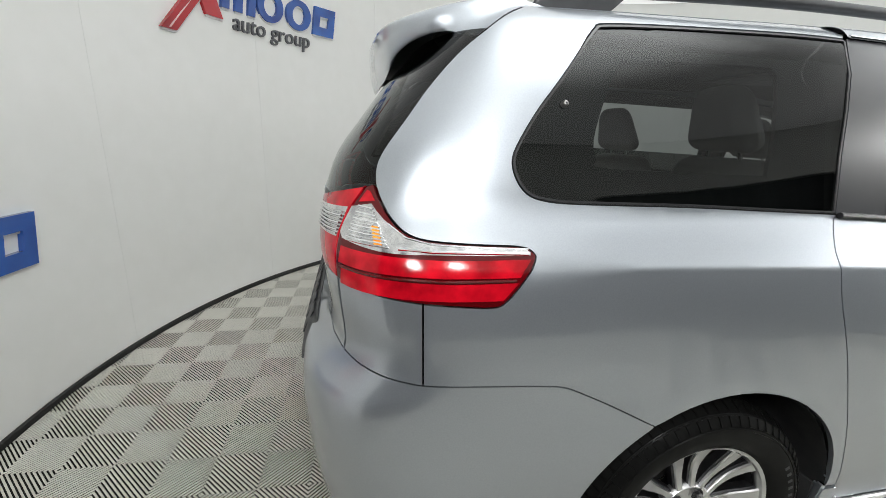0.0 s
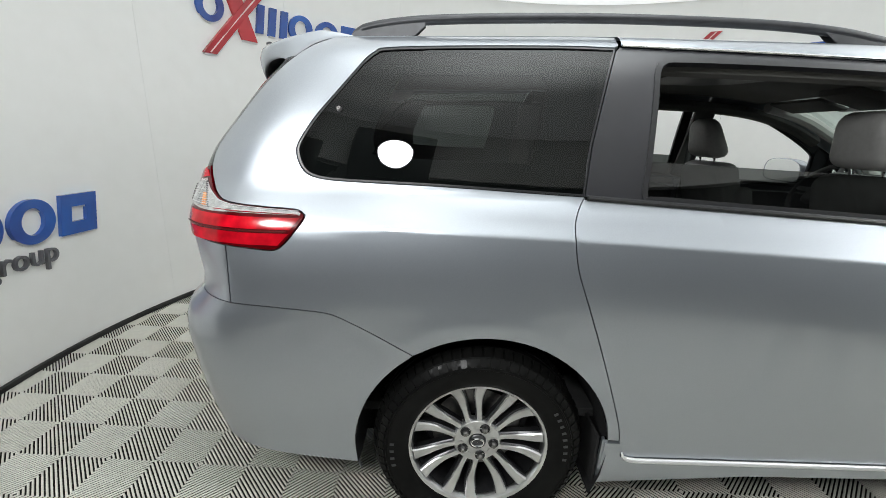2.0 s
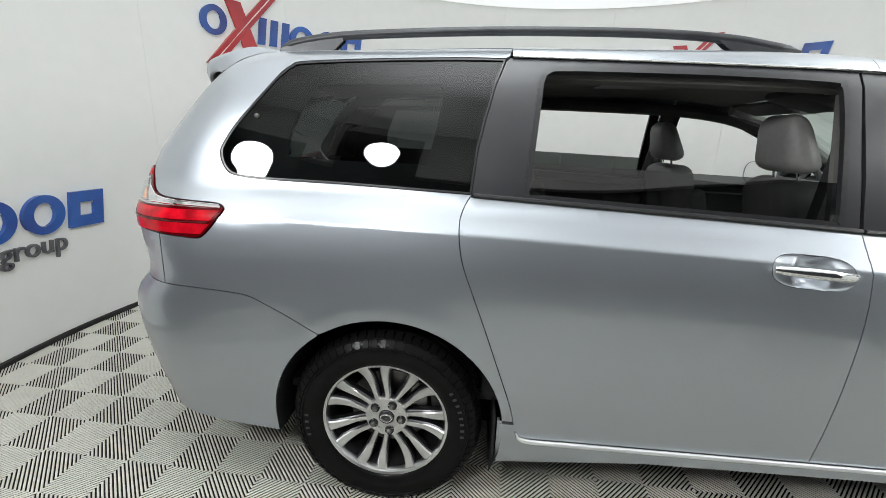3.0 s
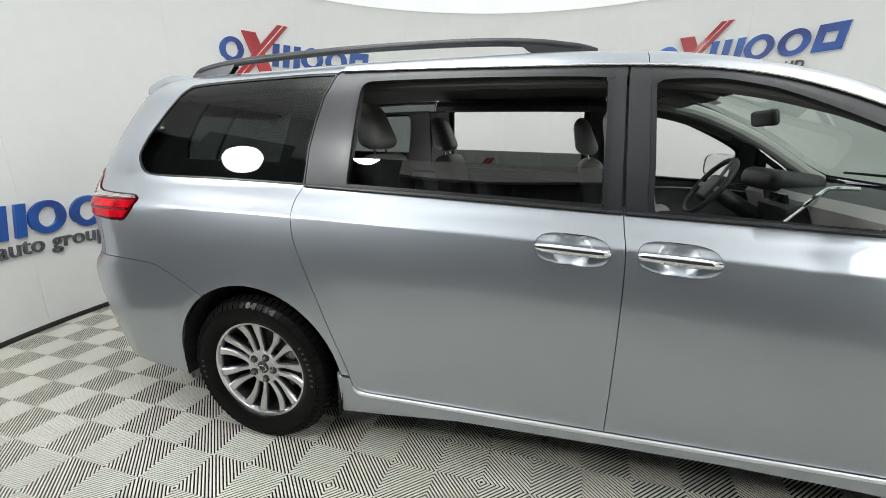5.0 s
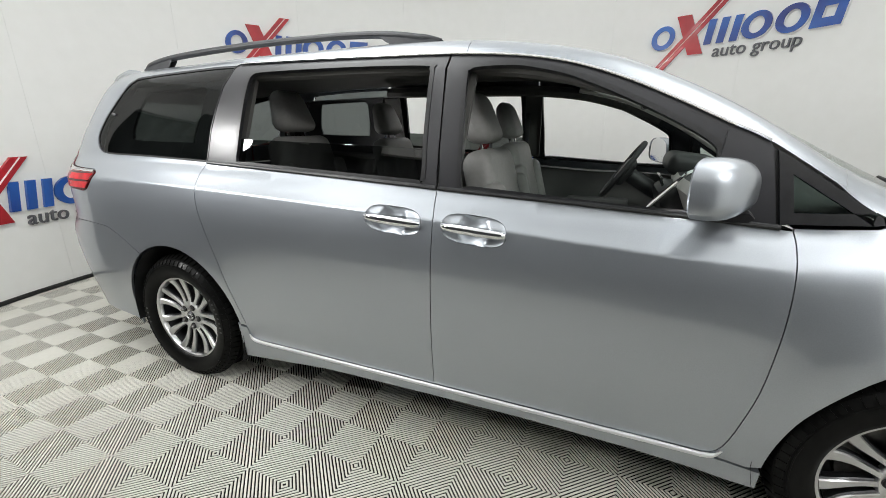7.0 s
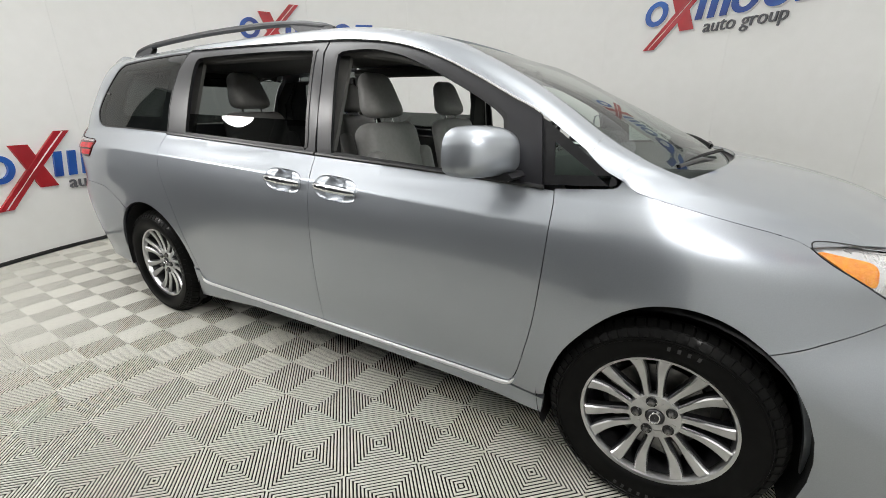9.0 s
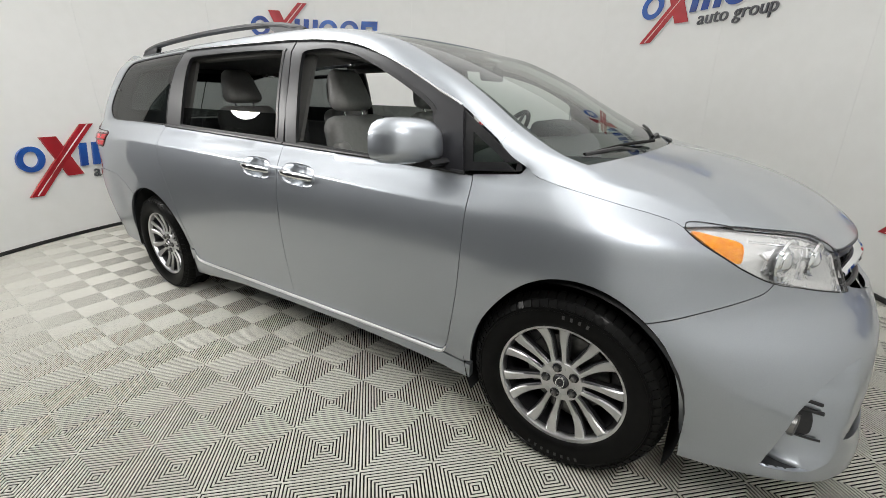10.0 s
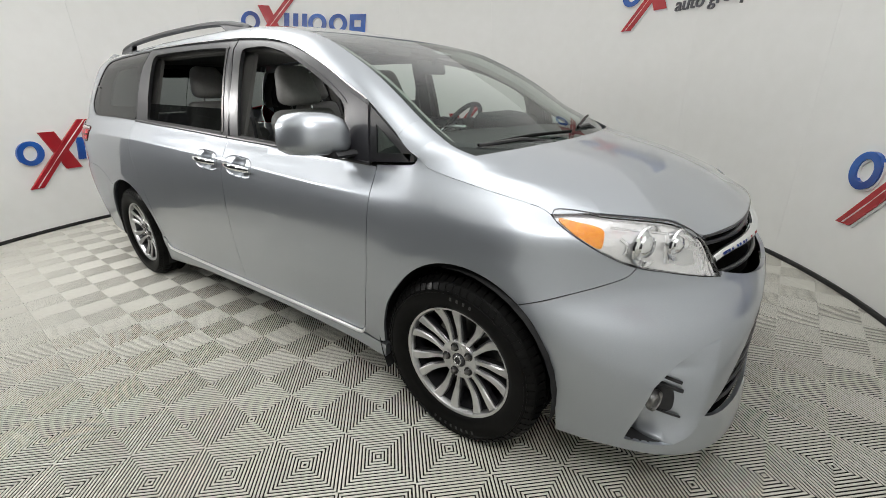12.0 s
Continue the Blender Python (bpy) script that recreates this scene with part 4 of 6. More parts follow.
BONNET_SIDE = [Vector(p) for p in spline(BONNET_SEAM, 5)][10:]
BONNET_NOSE = [skin_point(u, z) for u, z in spline([(3.572, 0.966), (3.65, 0.959), (3.73, 0.951), (3.83, 0.933), (3.908, 0.888), (4.05, 0.886), (4.25, 0.884), (4.45, 0.882), (UF, 0.882)], 6)]
BONNET_BACK = [Vector((3.005 + 0.155 * (1 - q * q), -0.775 * q, 1.122 + 0.016 * (1 - q * q))) for q in [1 - i / 30 for i in range(31)]]
BONNET_CENTRE = [Vector((x, 0, z)) for x, z in spline([(3.16, 1.138), (3.35, 1.103), (3.55, 1.050), (3.70, 0.985), (3.79, 0.925), (3.842, 0.882)], 6)]


def thin_plate(points):
    """A smooth height over x and y through points, the same on both sides."""
    p = np.array([(a.x, s * a.y, a.z) for a in points for s in ((1, -1) if abs(a.y) > 1e-6 else (1,))])
    n = len(p)
    def kernel(d2):
        return d2 * np.log(d2 + 1e-12)
    d2 = (p[:, None, 0] - p[None, :, 0]) ** 2 + (p[:, None, 1] - p[None, :, 1]) ** 2
    a = np.zeros((n + 3, n + 3))
    a[:n, :n] = kernel(d2) + np.eye(n) * 0.003
    a[:n, n:] = np.column_stack([np.ones(n), p[:, :2]])
    a[n:, :n] = a[:n, n:].T
    w = np.linalg.solve(a, np.concatenate([p[:, 2], np.zeros(3)]))
    def height(x, y):
        d = (p[:, 0] - x) ** 2 + (p[:, 1] - y) ** 2
        return float(kernel(d) @ w[:n] + w[n] + w[n + 1] * x + w[n + 2] * y)
    return height


bonnet_height = thin_plate(BONNET_SIDE[::3] + BONNET_NOSE[::3] + BONNET_BACK[::4] + BONNET_CENTRE[::3])


def build_top(van):
    # roof: one sheet in two parts at the door seam
    def strip(xs):
        rows = []
        for x in xs:
            ye, ze, zm = PILLAR_Y(x), PILLAR_Z(x), ROOF_MID(x)
            row = []
            for k in range(-14, 15):
                t = k / 14
                row.append((x + 0.015 * (1 - t * t), ye * t, ze + (zm - ze) * (1 - abs(t) ** 2.3)))
            rows.append(row)
        return grid_bm(rows)
    part("roof", thicken(strip([-0.51 + 0.05 * i for i in range(50)]), 0.01), PAINT, van)
    # windscreen
    ws = spline([(x, z) for x, z in SCREEN_MID], 4)
    m = len(ws)
    rows = []
    for i, (xm, zm) in enumerate(ws):
        t = i / (m - 1)
        ex = 1.96 + (2.925 - 1.96) * t
        ey, ez = PILLAR_Y(ex) - 0.004, PILLAR_Z(ex)
        row = []
        for q in SPAN:
            b = 1 - abs(q) ** 2.2
            row.append((ex + (xm - ex) * b, ey * q, ez + (zm - ez) * b))
        rows.append(row)
    def patch(i0, i1, k0, k1, d):
        bm = grid_bm([[Vector(p) for p in r[k0:k1 + 1]] for r in rows[i0:i1 + 1]])
        return bm
    w = part("windscreen", patch(0, m - 1, 0, len(SPAN) - 1, 0), CLEAR, van, "large raked clear windscreen")
    # dark frit band all round the screen, just under the glass
    def under(p):
        return (p[0] - 0.004, p[1], p[2] - 0.006)
    band = bmesh.new()
    for i in range(m - 1):
        for k in range(len(SPAN) - 1):
            if i < 1 or i >= m - 2 or k < 1 or k >= len(SPAN) - 2:
                band.faces.new([band.verts.new(under(p)) for p in (rows[i][k], rows[i][k + 1], rows[i + 1][k + 1], rows[i + 1][k])])
    bmesh.ops.remove_doubles(band, verts=band.verts, dist=0.0005)
    part("frit_band", band, BLACK_TRIM, w, "black printed border")
    part("inspection_label", box((2.08, 0.30, 1.575), (0.05, 0.13, 0.002), Euler((0, radians(22), 0)).to_matrix()), SIGN_EDGE, w, "small pale sticker inside the glass")
    # cowl and wipers
    lip = [Vector((3.005 + 0.155 * (1 - (y / 0.80) ** 2), y, 1.114 + 0.018 * (1 - (y / 0.8) ** 2))) for y in [-0.80 + 0.1 * i for i in range(17)]]
    rows2 = [[p + Vector((-0.115, 0, -0.010)) for p in lip], [p + Vector((-0.05, 0, -0.022)) for p in lip], [p + Vector((0.01, 0, -0.012)) for p in lip]]
    part("cowl", thicken(grid_bm(rows2), 0.012), BLACK_TRIM, van, "black plastic cowl")
    def wiper(pivot, a, b):
        arm = part("wiper_arm", tube([pivot, Vector(pivot).lerp(Vector(a), 0.5) + Vector((0, 0, 0.02)), a], 0.009, 8), BLACK_TRIM, van)
        part("wiper_blade", tube(spline([a, ((a[0] + b[0]) / 2, (a[1] + b[1]) / 2, (a[2] + b[2]) / 2 + 0.008), b], 5), 0.007, 8), RUBBER, arm)
    wiper((3.10, -0.22, 1.118), (2.965, -0.69, 1.146), (3.105, -0.10, 1.158))
    wiper((3.06, 0.42, 1.125), (3.07, 0.10, 1.160), (2.93, 0.66, 1.185))
    # bonnet
    def along(line, t):
        d = [0.0]
        for a, b in zip(line, line[1:]):
            d.append(d[-1] + (b - a).length)
        s = t * d[-1]
        i = next((k for k in range(len(d) - 1) if d[k + 1] >= s), len(d) - 2)
        f = (s - d[i]) / max(d[i + 1] - d[i], 1e-9)
        return line[i].lerp(line[i + 1], f)
    back, nose, seam = BONNET_BACK, BONNET_NOSE, BONNET_SIDE
    rows3 = []
    for i in range(33):
        s = i / 32
        row = []
        shift = along(seam, s) - back[0].lerp(nose[0], s)
        for k in range(33):
            q = (k / 32) ** 1.15
            p = along(back, q).lerp(along(nose, q), s) + shift * (1 - q) ** 4
            if 0 < i < 32 and 0 < k:
                p.z = bonnet_height(p.x, p.y)
            row.append(p)
        rows3.append(row)
    full = [r + [Vector((p.x, -p.y, p.z)) for p in r[-2::-1]] for r in rows3]
    bm = grid_bm(full)
    under = [[p - Vector((0.004, 0, 0.012)) for p in r] for r in full]
    low = grid_bm(under, True)
    me = bpy.data.meshes.new("bonnet_underside")
    low.to_mesh(me)
    low.free()
    bm.from_mesh(me)
    bpy.data.meshes.remove(me)
    rim = full[0] + [r[-1] for r in full[1:]] + full[-1][-2::-1] + [r[0] for r in full[-2:0:-1]]
    down = [p - Vector((0.004, 0, 0.012)) for p in rim]
    a, b = [bm.verts.new(p) for p in rim], [bm.verts.new(p) for p in down]
    for k in range(len(rim)):
        m = (k + 1) % len(rim)
        bm.faces.new((a[k], a[m], b[m], b[k]))
    link_raw("bonnet", bm, PAINT, van, "silver bonnet with a rounded nose")


# ---- bumpers, hatch, lamps ----
def build_ends(van):
    for side in (1, -1):
        low = [(3.354, 0.205), (3.465, 0.206), (3.563, 0.205), (3.672, 0.205), (3.80, 0.205), (3.95, 0.202), (4.25, 0.20), (UF, 0.20)]
        grille = spline([(4.020, 0.748), (3.985, 0.800), (3.925, 0.872), (3.975, 0.880), (4.10, 0.879), (4.30, 0.878), (UF, 0.878)], 4)
        g_low = spline([(UF, 0.672), (4.40, 0.682), (4.20, 0.705), (4.06, 0.735), (4.020, 0.748)], 4)
        nose = chain(FRONT_SEAM, [LAMP_LOOP[i] for i in range(LAMP_SEAM, LAMP_TIP, -1)], [(4.016, 0.733)], g_low[::-1], fine([(UF, 0.672), (UF, 0.20)]), fine(low[::-1]), [p for p in FRONT_ARCH[::-1] if p[0] > 3.252])
        left = [(0.250, 3.530), (0.300, 3.552), (0.338, 3.571), (0.400, 3.594), (0.454, 3.614), (0.500, 3.650), (0.532, 3.684), (0.555, 3.730), (0.570, 3.780), (0.582, 3.850)]
        right = [(z, u) for u, z in spline([(3.66, 0.250), (3.72, 0.28), (3.768, 0.33), (3.80, 0.40), (3.82, 0.47), (3.842, 0.54), (3.856, 0.582)], 4)]
        edge_l, edge_r = curve(left), curve(right)
        fog = chain([(u, z) for z, u in left], [(u, z) for z, u in right[::-1]], fine([(3.66, 0.248), (3.60, 0.244), (3.535, 0.248)]))
        def scoop(u, z):
            a, b = edge_l(z), edge_r(z)
            f = max(0.0, min(1.0, (b - u) / max(b - a, 0.01)))
            return -0.095 * f ** 1.3 * max(0.02, min(1.0, (0.600 - z) / 0.10))
        air = chain(spline([(3.783, 0.330), (3.86, 0.392), (3.94, 0.462), (4.06, 0.538), (4.186, 0.590), (4.35, 0.618), (UF, 0.622)], 4), fine([(UF, 0.622), (UF, 0.318)]), spline([(UF, 0.318), (4.2, 0.318), (3.95, 0.316), (3.83, 0.320), (3.783, 0.330)], 4))
        air_in = [(min(u, UF - 0.004), z) for u, z in air]
        b = panel("front_bumper", nose, PAINT, van, side, holes=[inset(fog, 0.0017), air_in], step=0.03)
        panel("lower_grille", inset(air, -0.01), DARK, b, side, lift=-0.022, gap=0.0, depth=0.002, label="black lower grille")
        for z in (0.36, 0.405, 0.45, 0.495, 0.54, 0.585):
            u0 = next((u for u, zz in air if zz >= z), 4.0)
            skin_tube("grille_slat", fine([(u0 + 0.01, z), (UF, z)], 0.08), 0.007, BLACK_TRIM, b, side, lift=-0.010)
        # side air scoop with its lamp: deep along the slanted edge, running out towards the grille
        panel("scoop_floor", fog, PAINT, b, side, lift=scoop, gap=0.0, depth=0.002, step=0.025)
        vs = bmesh.new()
        rows = [flip([mid(p, 0.0) for p in fog + fog[:1]], side), flip([mid(p, scoop(*p) - 0.001) for p in fog + fog[:1]], side)]
        verts = [[vs.verts.new(p) for p in r] for r in rows]
        for i in range(len(fog)):
            vs.faces.new((verts[0][i], verts[0][i + 1], verts[1][i + 1], verts[1][i]))
        # wall much darker than the silver scoop floor
        part("scoop_wall", vs, INNER_BLACK, b, "near-black wall of the scoop")
        bezel = spline([(3.588, 0.345), (3.605, 0.395), (3.622, 0.440), (3.660, 0.446), (3.690, 0.43), (3.692, 0.385), (3.670, 0.345)], 4, True)
        panel("lamp_bezel", bezel, BLACK_TRIM, b, side, lift=lambda u, z: scoop(u, z) + 0.004, gap=0.0, depth=0.006, step=0.03, label="black fog lamp bezel")
        c, nn = skin_point(3.628, 0.392), skin_normal(3.628, 0.392)
        c, nn = Vector((c.x, c.y * side, c.z)), Vector((nn.x, nn.y * side, nn.z))
        face = Vector((0.92, -0.30 * side, 0.0)).normalized()
        m = Matrix.Translation(c - nn * 0.026) @ face.to_track_quat("Z", "Y").to_matrix().to_4x4()
        bm = bmesh.new()
        lathe_into(bm, [(0.002, 0.006), (0.02, 0.004), (0.028, -0.005), (0.031, -0.003), (0.035, 0.004), (0.037, -0.01)], m, 32)
        part("fog_lamp", bm, STEEL, b, "small round fog lamp")
        for line, r, mt in (([(3.612, 0.462), (3.66, 0.468), (3.715, 0.452)], 0.006, BLACK_TRIM), ([(3.600, 0.432), (3.65, 0.440), (3.715, 0.424)], 0.007, BLACK_TRIM), ([(3.590, 0.352), (3.64, 0.345), (3.700, 0.336)], 0.004, BLACK_TRIM)):
            pts = flip([mid(p, scoop(*p) + 0.010) for p in spline(line, 5)], side)
            part("scoop_blade", tube(pts, r, 8), mt, b)
        # main grille: dark mesh, bright bars
        opening = chain(grille, g_low)
        gp = panel("grille", inset(opening, 0.001), DARK, van, side, lift=-0.055, gap=0.0, depth=0.002, label="black slatted upper grille")
        for z, r, mt in ((0.845, 0.010, BLACK_TRIM), (0.735, 0.009, BLACK_TRIM)):
            u0 = 3.955 if z > 0.8 else 4.06
            skin_tube("slat", fine([(u0, z), (UF, z)], 0.06), r, mt, gp, side, lift=-0.03)
        bar = spline([(3.990, 0.790), (4.08, 0.806), (4.25, 0.812), (UF, 0.800)], 6)
        pts = flip([mid(p, -0.014) for p in bar], side)
        part("chrome_bar", tube(pts, [0.019] * len(pts), 10, flat=0.8), CHROME, gp, "thick chrome bar")
        skin_tube("bonnet_trim", fine([p for p in grille if p[1] > 0.86] + [(UF, 0.878)], 0.05), 0.006, BLACK_TRIM, gp, side, lift=-0.004)
        # headlamp: clear cover over bright bowls and an amber corner
        lamp = panel("headlamp", LAMP_LOOP, LENS_CLEAR, van, side, lift=0.003, gap=0.003, depth=0.012, step=0.03, label="clear headlamp with an amber corner")
        panel("lamp_back", inset(LAMP_LOOP, 0.003), LAMP_SILVER, lamp, side, lift=-0.016, gap=0.0, depth=0.002, step=0.03, label="silvered lamp bowl")
        panel("lamp_edge", LAMP_LOOP, BLACK_TRIM, lamp, side, holes=[inset(LAMP_LOOP, 0.0032)], lift=0.001, gap=0.0006, depth=0.006, step=0.03)
        amber = spline([(3.421, 0.955), (3.48, 0.945), (3.545, 0.928), (3.540, 0.895), (3.525, 0.866), (3.478, 0.893), (3.440, 0.925)], 5, True)
        panel("amber_lens", amber, AMBER, lamp, side, lift=-0.006, gap=0.0, depth=0.010, step=0.02, label="ribbed amber corner lens")
        skin_tube("lamp_brow", spline([(3.60, 0.900), (3.62, 0.870), (3.615, 0.838)], 4), 0.006, LAMP_SILVER, lamp, side, lift=-0.016)
        skin_tube("lamp_brow", spline([(3.77, 0.905), (3.765, 0.850), (3.775, 0.800)], 4), 0.009, LAMP_SILVER, lamp, side, lift=-0.013)
        panel("lamp_pocket", spline([(3.80, 0.80), (3.86, 0.785), (3.90, 0.79), (3.885, 0.83), (3.83, 0.845)], 4, True), CHROME, lamp, side, lift=-0.013, gap=0.0, depth=0.003, step=0.02, label="chromed turn-lamp pocket")
        for u, z, r in ((3.690, 0.866, 0.064), (3.815, 0.862, 0.050)):
            c, nn = mid((u, z), -0.014), skin_normal(u, z)
            c, nn = Vector((c.x, c.y * side, c.z)), (Vector((nn.x, nn.y * side, nn.z * 0.2)) + Vector((0.9, 0, 0))).normalized()
            m = Matrix.Translation(c) @ nn.to_track_quat("Z", "Y").to_matrix().to_4x4()
            bm = bmesh.new()
            lathe_into(bm, [(0.002, 0.016), (r * 0.3, 0.014), (r * 0.55, 0.006), (r * 0.6, -0.004), (r * 0.75, -0.012), (r, 0.004), (r * 1.06, 0.006), (r * 1.1, 0.0)], m, 32)
            part("lamp_bowl", bm, CHROME, lamp, "round projector bowl")
        skin_tube("lamp_brow", spline([(3.58, 0.935), (3.72, 0.918), (3.83, 0.895), (3.91, 0.845)], 5), 0.005, LAMP_SILVER, lamp, side, lift=-0.018)
        # rear bumper
        bump = chain(REAR_SEAM, REAR_SEAM_BACK, fine([(UR, 0.870), (UR, 0.30)]), fine([(UR, 0.300), (-0.80, 0.296), (-0.66, 0.292), (-0.56, 0.284), (-0.413, 0.268)]), [p for p in REAR_ARCH[::-1] if p[0] < -0.226])
        rb = panel("rear_bumper", bump, PAINT, van, side)
        panel("rear_valance", chain(fine([(UR, 0.325), (-0.80, 0.320), (-0.66, 0.313), (-0.56, 0.298), (-0.425, 0.275)]), fine([(-0.425, 0.262), (-0.6, 0.27), (UR, 0.28)])), DARK, rb, side, lift=-0.06, gap=0.0)
        # hatch and its glass
        hatch = chain(fine([(-0.902, 0.868), (-0.899, 0.96), (-0.892, 1.050)]), fine([(-0.90, 1.052), (UR, 1.052)]), fine([(UR, 1.05), (UR, 0.875)]), REAR_SEAM_BACK[::-1][:-12])
        panel("tailgate", hatch, PAINT, van, side)
        rear_glass = chain(HATCH[3:], LAMP_SPLIT[:4], fine([(-0.90, 1.215), (UR, 1.215)]), fine([(UR, 1.215), (UR, 1.60)]), fine([(UR, 1.60), (-0.735, 1.60)]))
        panel("rear_window", rear_glass, PRIVACY, van, side, lift=-0.003, label="dark curved rear window")
        panel("tailgate_trim", chain(fine([(-0.865, 1.205), (UR, 1.205)]), fine([(UR, 1.06), (-0.893, 1.06)]), LAMP_SPLIT[::-1][:-5]), PAINT, van, side)
        # tail lamp in two halves
        loop = chain(TAIL_OUT, TAIL_LOW, [(-0.842, 1.046)], LAMP_SPLIT[::-1])
        lamp = panel("tail_lamp", loop, LENS_DARK_RED, van, side, lift=0.004, gap=0.003, depth=0.02, step=0.03, label="red wrap-round tail lamp with a clear band")
        top = spline([(-0.822, 1.218), (-0.808, 1.200), (-0.788, 1.180), (-0.762, 1.1605), (-0.724, 1.1515), (-0.645, 1.1455), (-0.574, 1.1415), (-0.553, 1.133)], 4)
        base = spline([(-0.556, 1.124), (-0.645, 1.125), (-0.726, 1.126), (-0.770, 1.125), (-0.815, 1.128), (-0.872, 1.138)], 4)
        band = panel("clear_band", chain(top, base, [p for p in LAMP_SPLIT[::-1] if p[1] > 1.145 and p[1] < 1.210]), LENS_WHITE, lamp, side, lift=0.0055, gap=0.002, depth=0.004, step=0.02, label="clear ribbed band")
        for a, b2, c2, d2 in ((1.119, 1.086, -0.556, -0.580), (1.076, 1.041, -0.582, -0.612)):
            panel("red_lens", chain(fine([(c2, a), (-0.70, a - 0.001), (-0.872, a + 0.006)]), fine([(-0.878, b2 + 0.006), (-0.70, b2), (d2, b2)])), LENS_RED, lamp, side, lift=0.006, gap=0.0, depth=0.003, step=0.03, label="bright red lens")
        panel("red_lens", chain(fine([(-0.830, 1.240), (-0.818, 1.222)]), fine([(-0.818, 1.222), (-0.846, 1.216)]), fine([(-0.846, 1.216), (-0.836, 1.242)])), LENS_RED, lamp, side, lift=0.006, gap=0.0, depth=0.003, step=0.02, label="bright red tip")
        panel("amber_bulb", [(-0.800, 1.140), (-0.812, 1.140), (-0.818, 1.172), (-0.808, 1.176)], AMBER, band, side, lift=0.0072, gap=0.0, depth=0.002, step=0.02, label="amber bulb behind the clear band")
        for k in range(12):
            z = 1.137 + 0.0062 * k
            skin_tube("lens_rib", fine([(-0.790 - 0.0026 * k, z), (-0.862 + 0.0016 * k, z + 0.003)], 0.02), 0.0024, CHROME if k % 2 else LENS_WHITE, band, side, lift=0.0068, n=6)
        skin_tube("band_bead", fine([(-0.560, 1.1285), (-0.645, 1.1315), (-0.726, 1.133), (-0.775, 1.136)], 0.03), 0.0034, CHROME, band, side, lift=0.0075, n=6)
        skin_tube("band_bead", fine([(-0.560, 1.1375), (-0.645, 1.1415), (-0.726, 1.1465), (-0.765, 1.157), (-0.792, 1.180)], 0.03), 0.0018, CHROME, band, side, lift=0.0075, n=6)
        skin_tube("lens_bead", fine([(-0.588, 1.081), (-0.70, 1.0805), (-0.872, 1.086)], 0.03), 0.0036, LENS_DARK_RED, lamp, side, lift=0.006, n=6)
        inner = chain(LAMP_SPLIT, fine([(-0.889, 1.05), (-1.02, 1.07)]), fine([(-1.02, 1.07), (-1.00, 1.20)]), fine([(-1.00, 1.20), (-0.842, 1.252)]))
        gate_lamp = panel("inner_tail_lamp", inner, LENS_RED, van, side, lift=0.002, gap=0.003, depth=0.02, step=0.03, label="red lamp on the tailgate")
        panel("clear_band", chain(fine([(-0.868, 1.202), (-0.99, 1.186)]), fine([(-0.99, 1.130), (-0.888, 1.138)])), LENS_WHITE, gate_lamp, side, lift=0.004, gap=0.0, depth=0.003, step=0.03, label="clear ribbed band")
        for k in range(7):
            z = 1.144 + 0.0075 * k
            skin_tube("lens_rib", fine([(-0.886 + 0.0016 * k, z), (-0.985, z - 0.010)], 0.02), 0.0026, CHROME if k % 2 else LENS_WHITE, gate_lamp, side, lift=0.0062, n=6)
    # step pad on the bumper's shelf
    for side in (1, -1):
        pad = panel("bumper_pad", chain(fine([(-1.0, 0.742), (UR, 0.735)]), fine([(UR, 0.828), (-1.03, 0.826)])), INNER_BLACK, van, side, lift=0.004, gap=0.0, depth=0.006, label="black ribbed step pad")
        for i in range(5):
            u = -1.07 - 0.055 * i
            panel("pad_rib", [(u, 0.75), (u - 0.04, 0.75), (u - 0.04, 0.815), (u, 0.815)], INNER_BLACK, pad, side, lift=0.009, gap=0.0, depth=0.006)
    # spoiler over the rear window: a shell with rolled cheeks and a dark hollow under it
    brow = spline([(-0.515, 0.643, 1.690), (-0.580, 0.648, 1.685), (-0.640, 0.648, 1.673), (-0.700, 0.634, 1.660), (-0.752, 0.602, 1.650), (-0.798, 0.540, 1.644), (-0.828, 0.43, 1.648), (-0.842, 0.22, 1.657), (-0.847, 0.0, 1.661)], 4)
    hem = spline([(-0.648, 0.690, 1.578), (-0.668, 0.672, 1.592), (-0.698, 0.650, 1.600), (-0.740, 0.622, 1.594), (-0.778, 0.582, 1.580), (-0.808, 0.515, 1.558), (-0.818, 0.43, 1.532), (-0.818, 0.22, 1.526), (-0.820, 0.0, 1.530)], 4)
    outer, under = [], []
    cut = [skin_point(*p) for p in ((-0.515, 1.674), (-0.60, 1.668), (-0.66, 1.652), (-0.71, 1.627), (-0.765, 1.578))]
    cut = [Vector((p.x - 0.004, -p.y, p.z)) for p in cut]
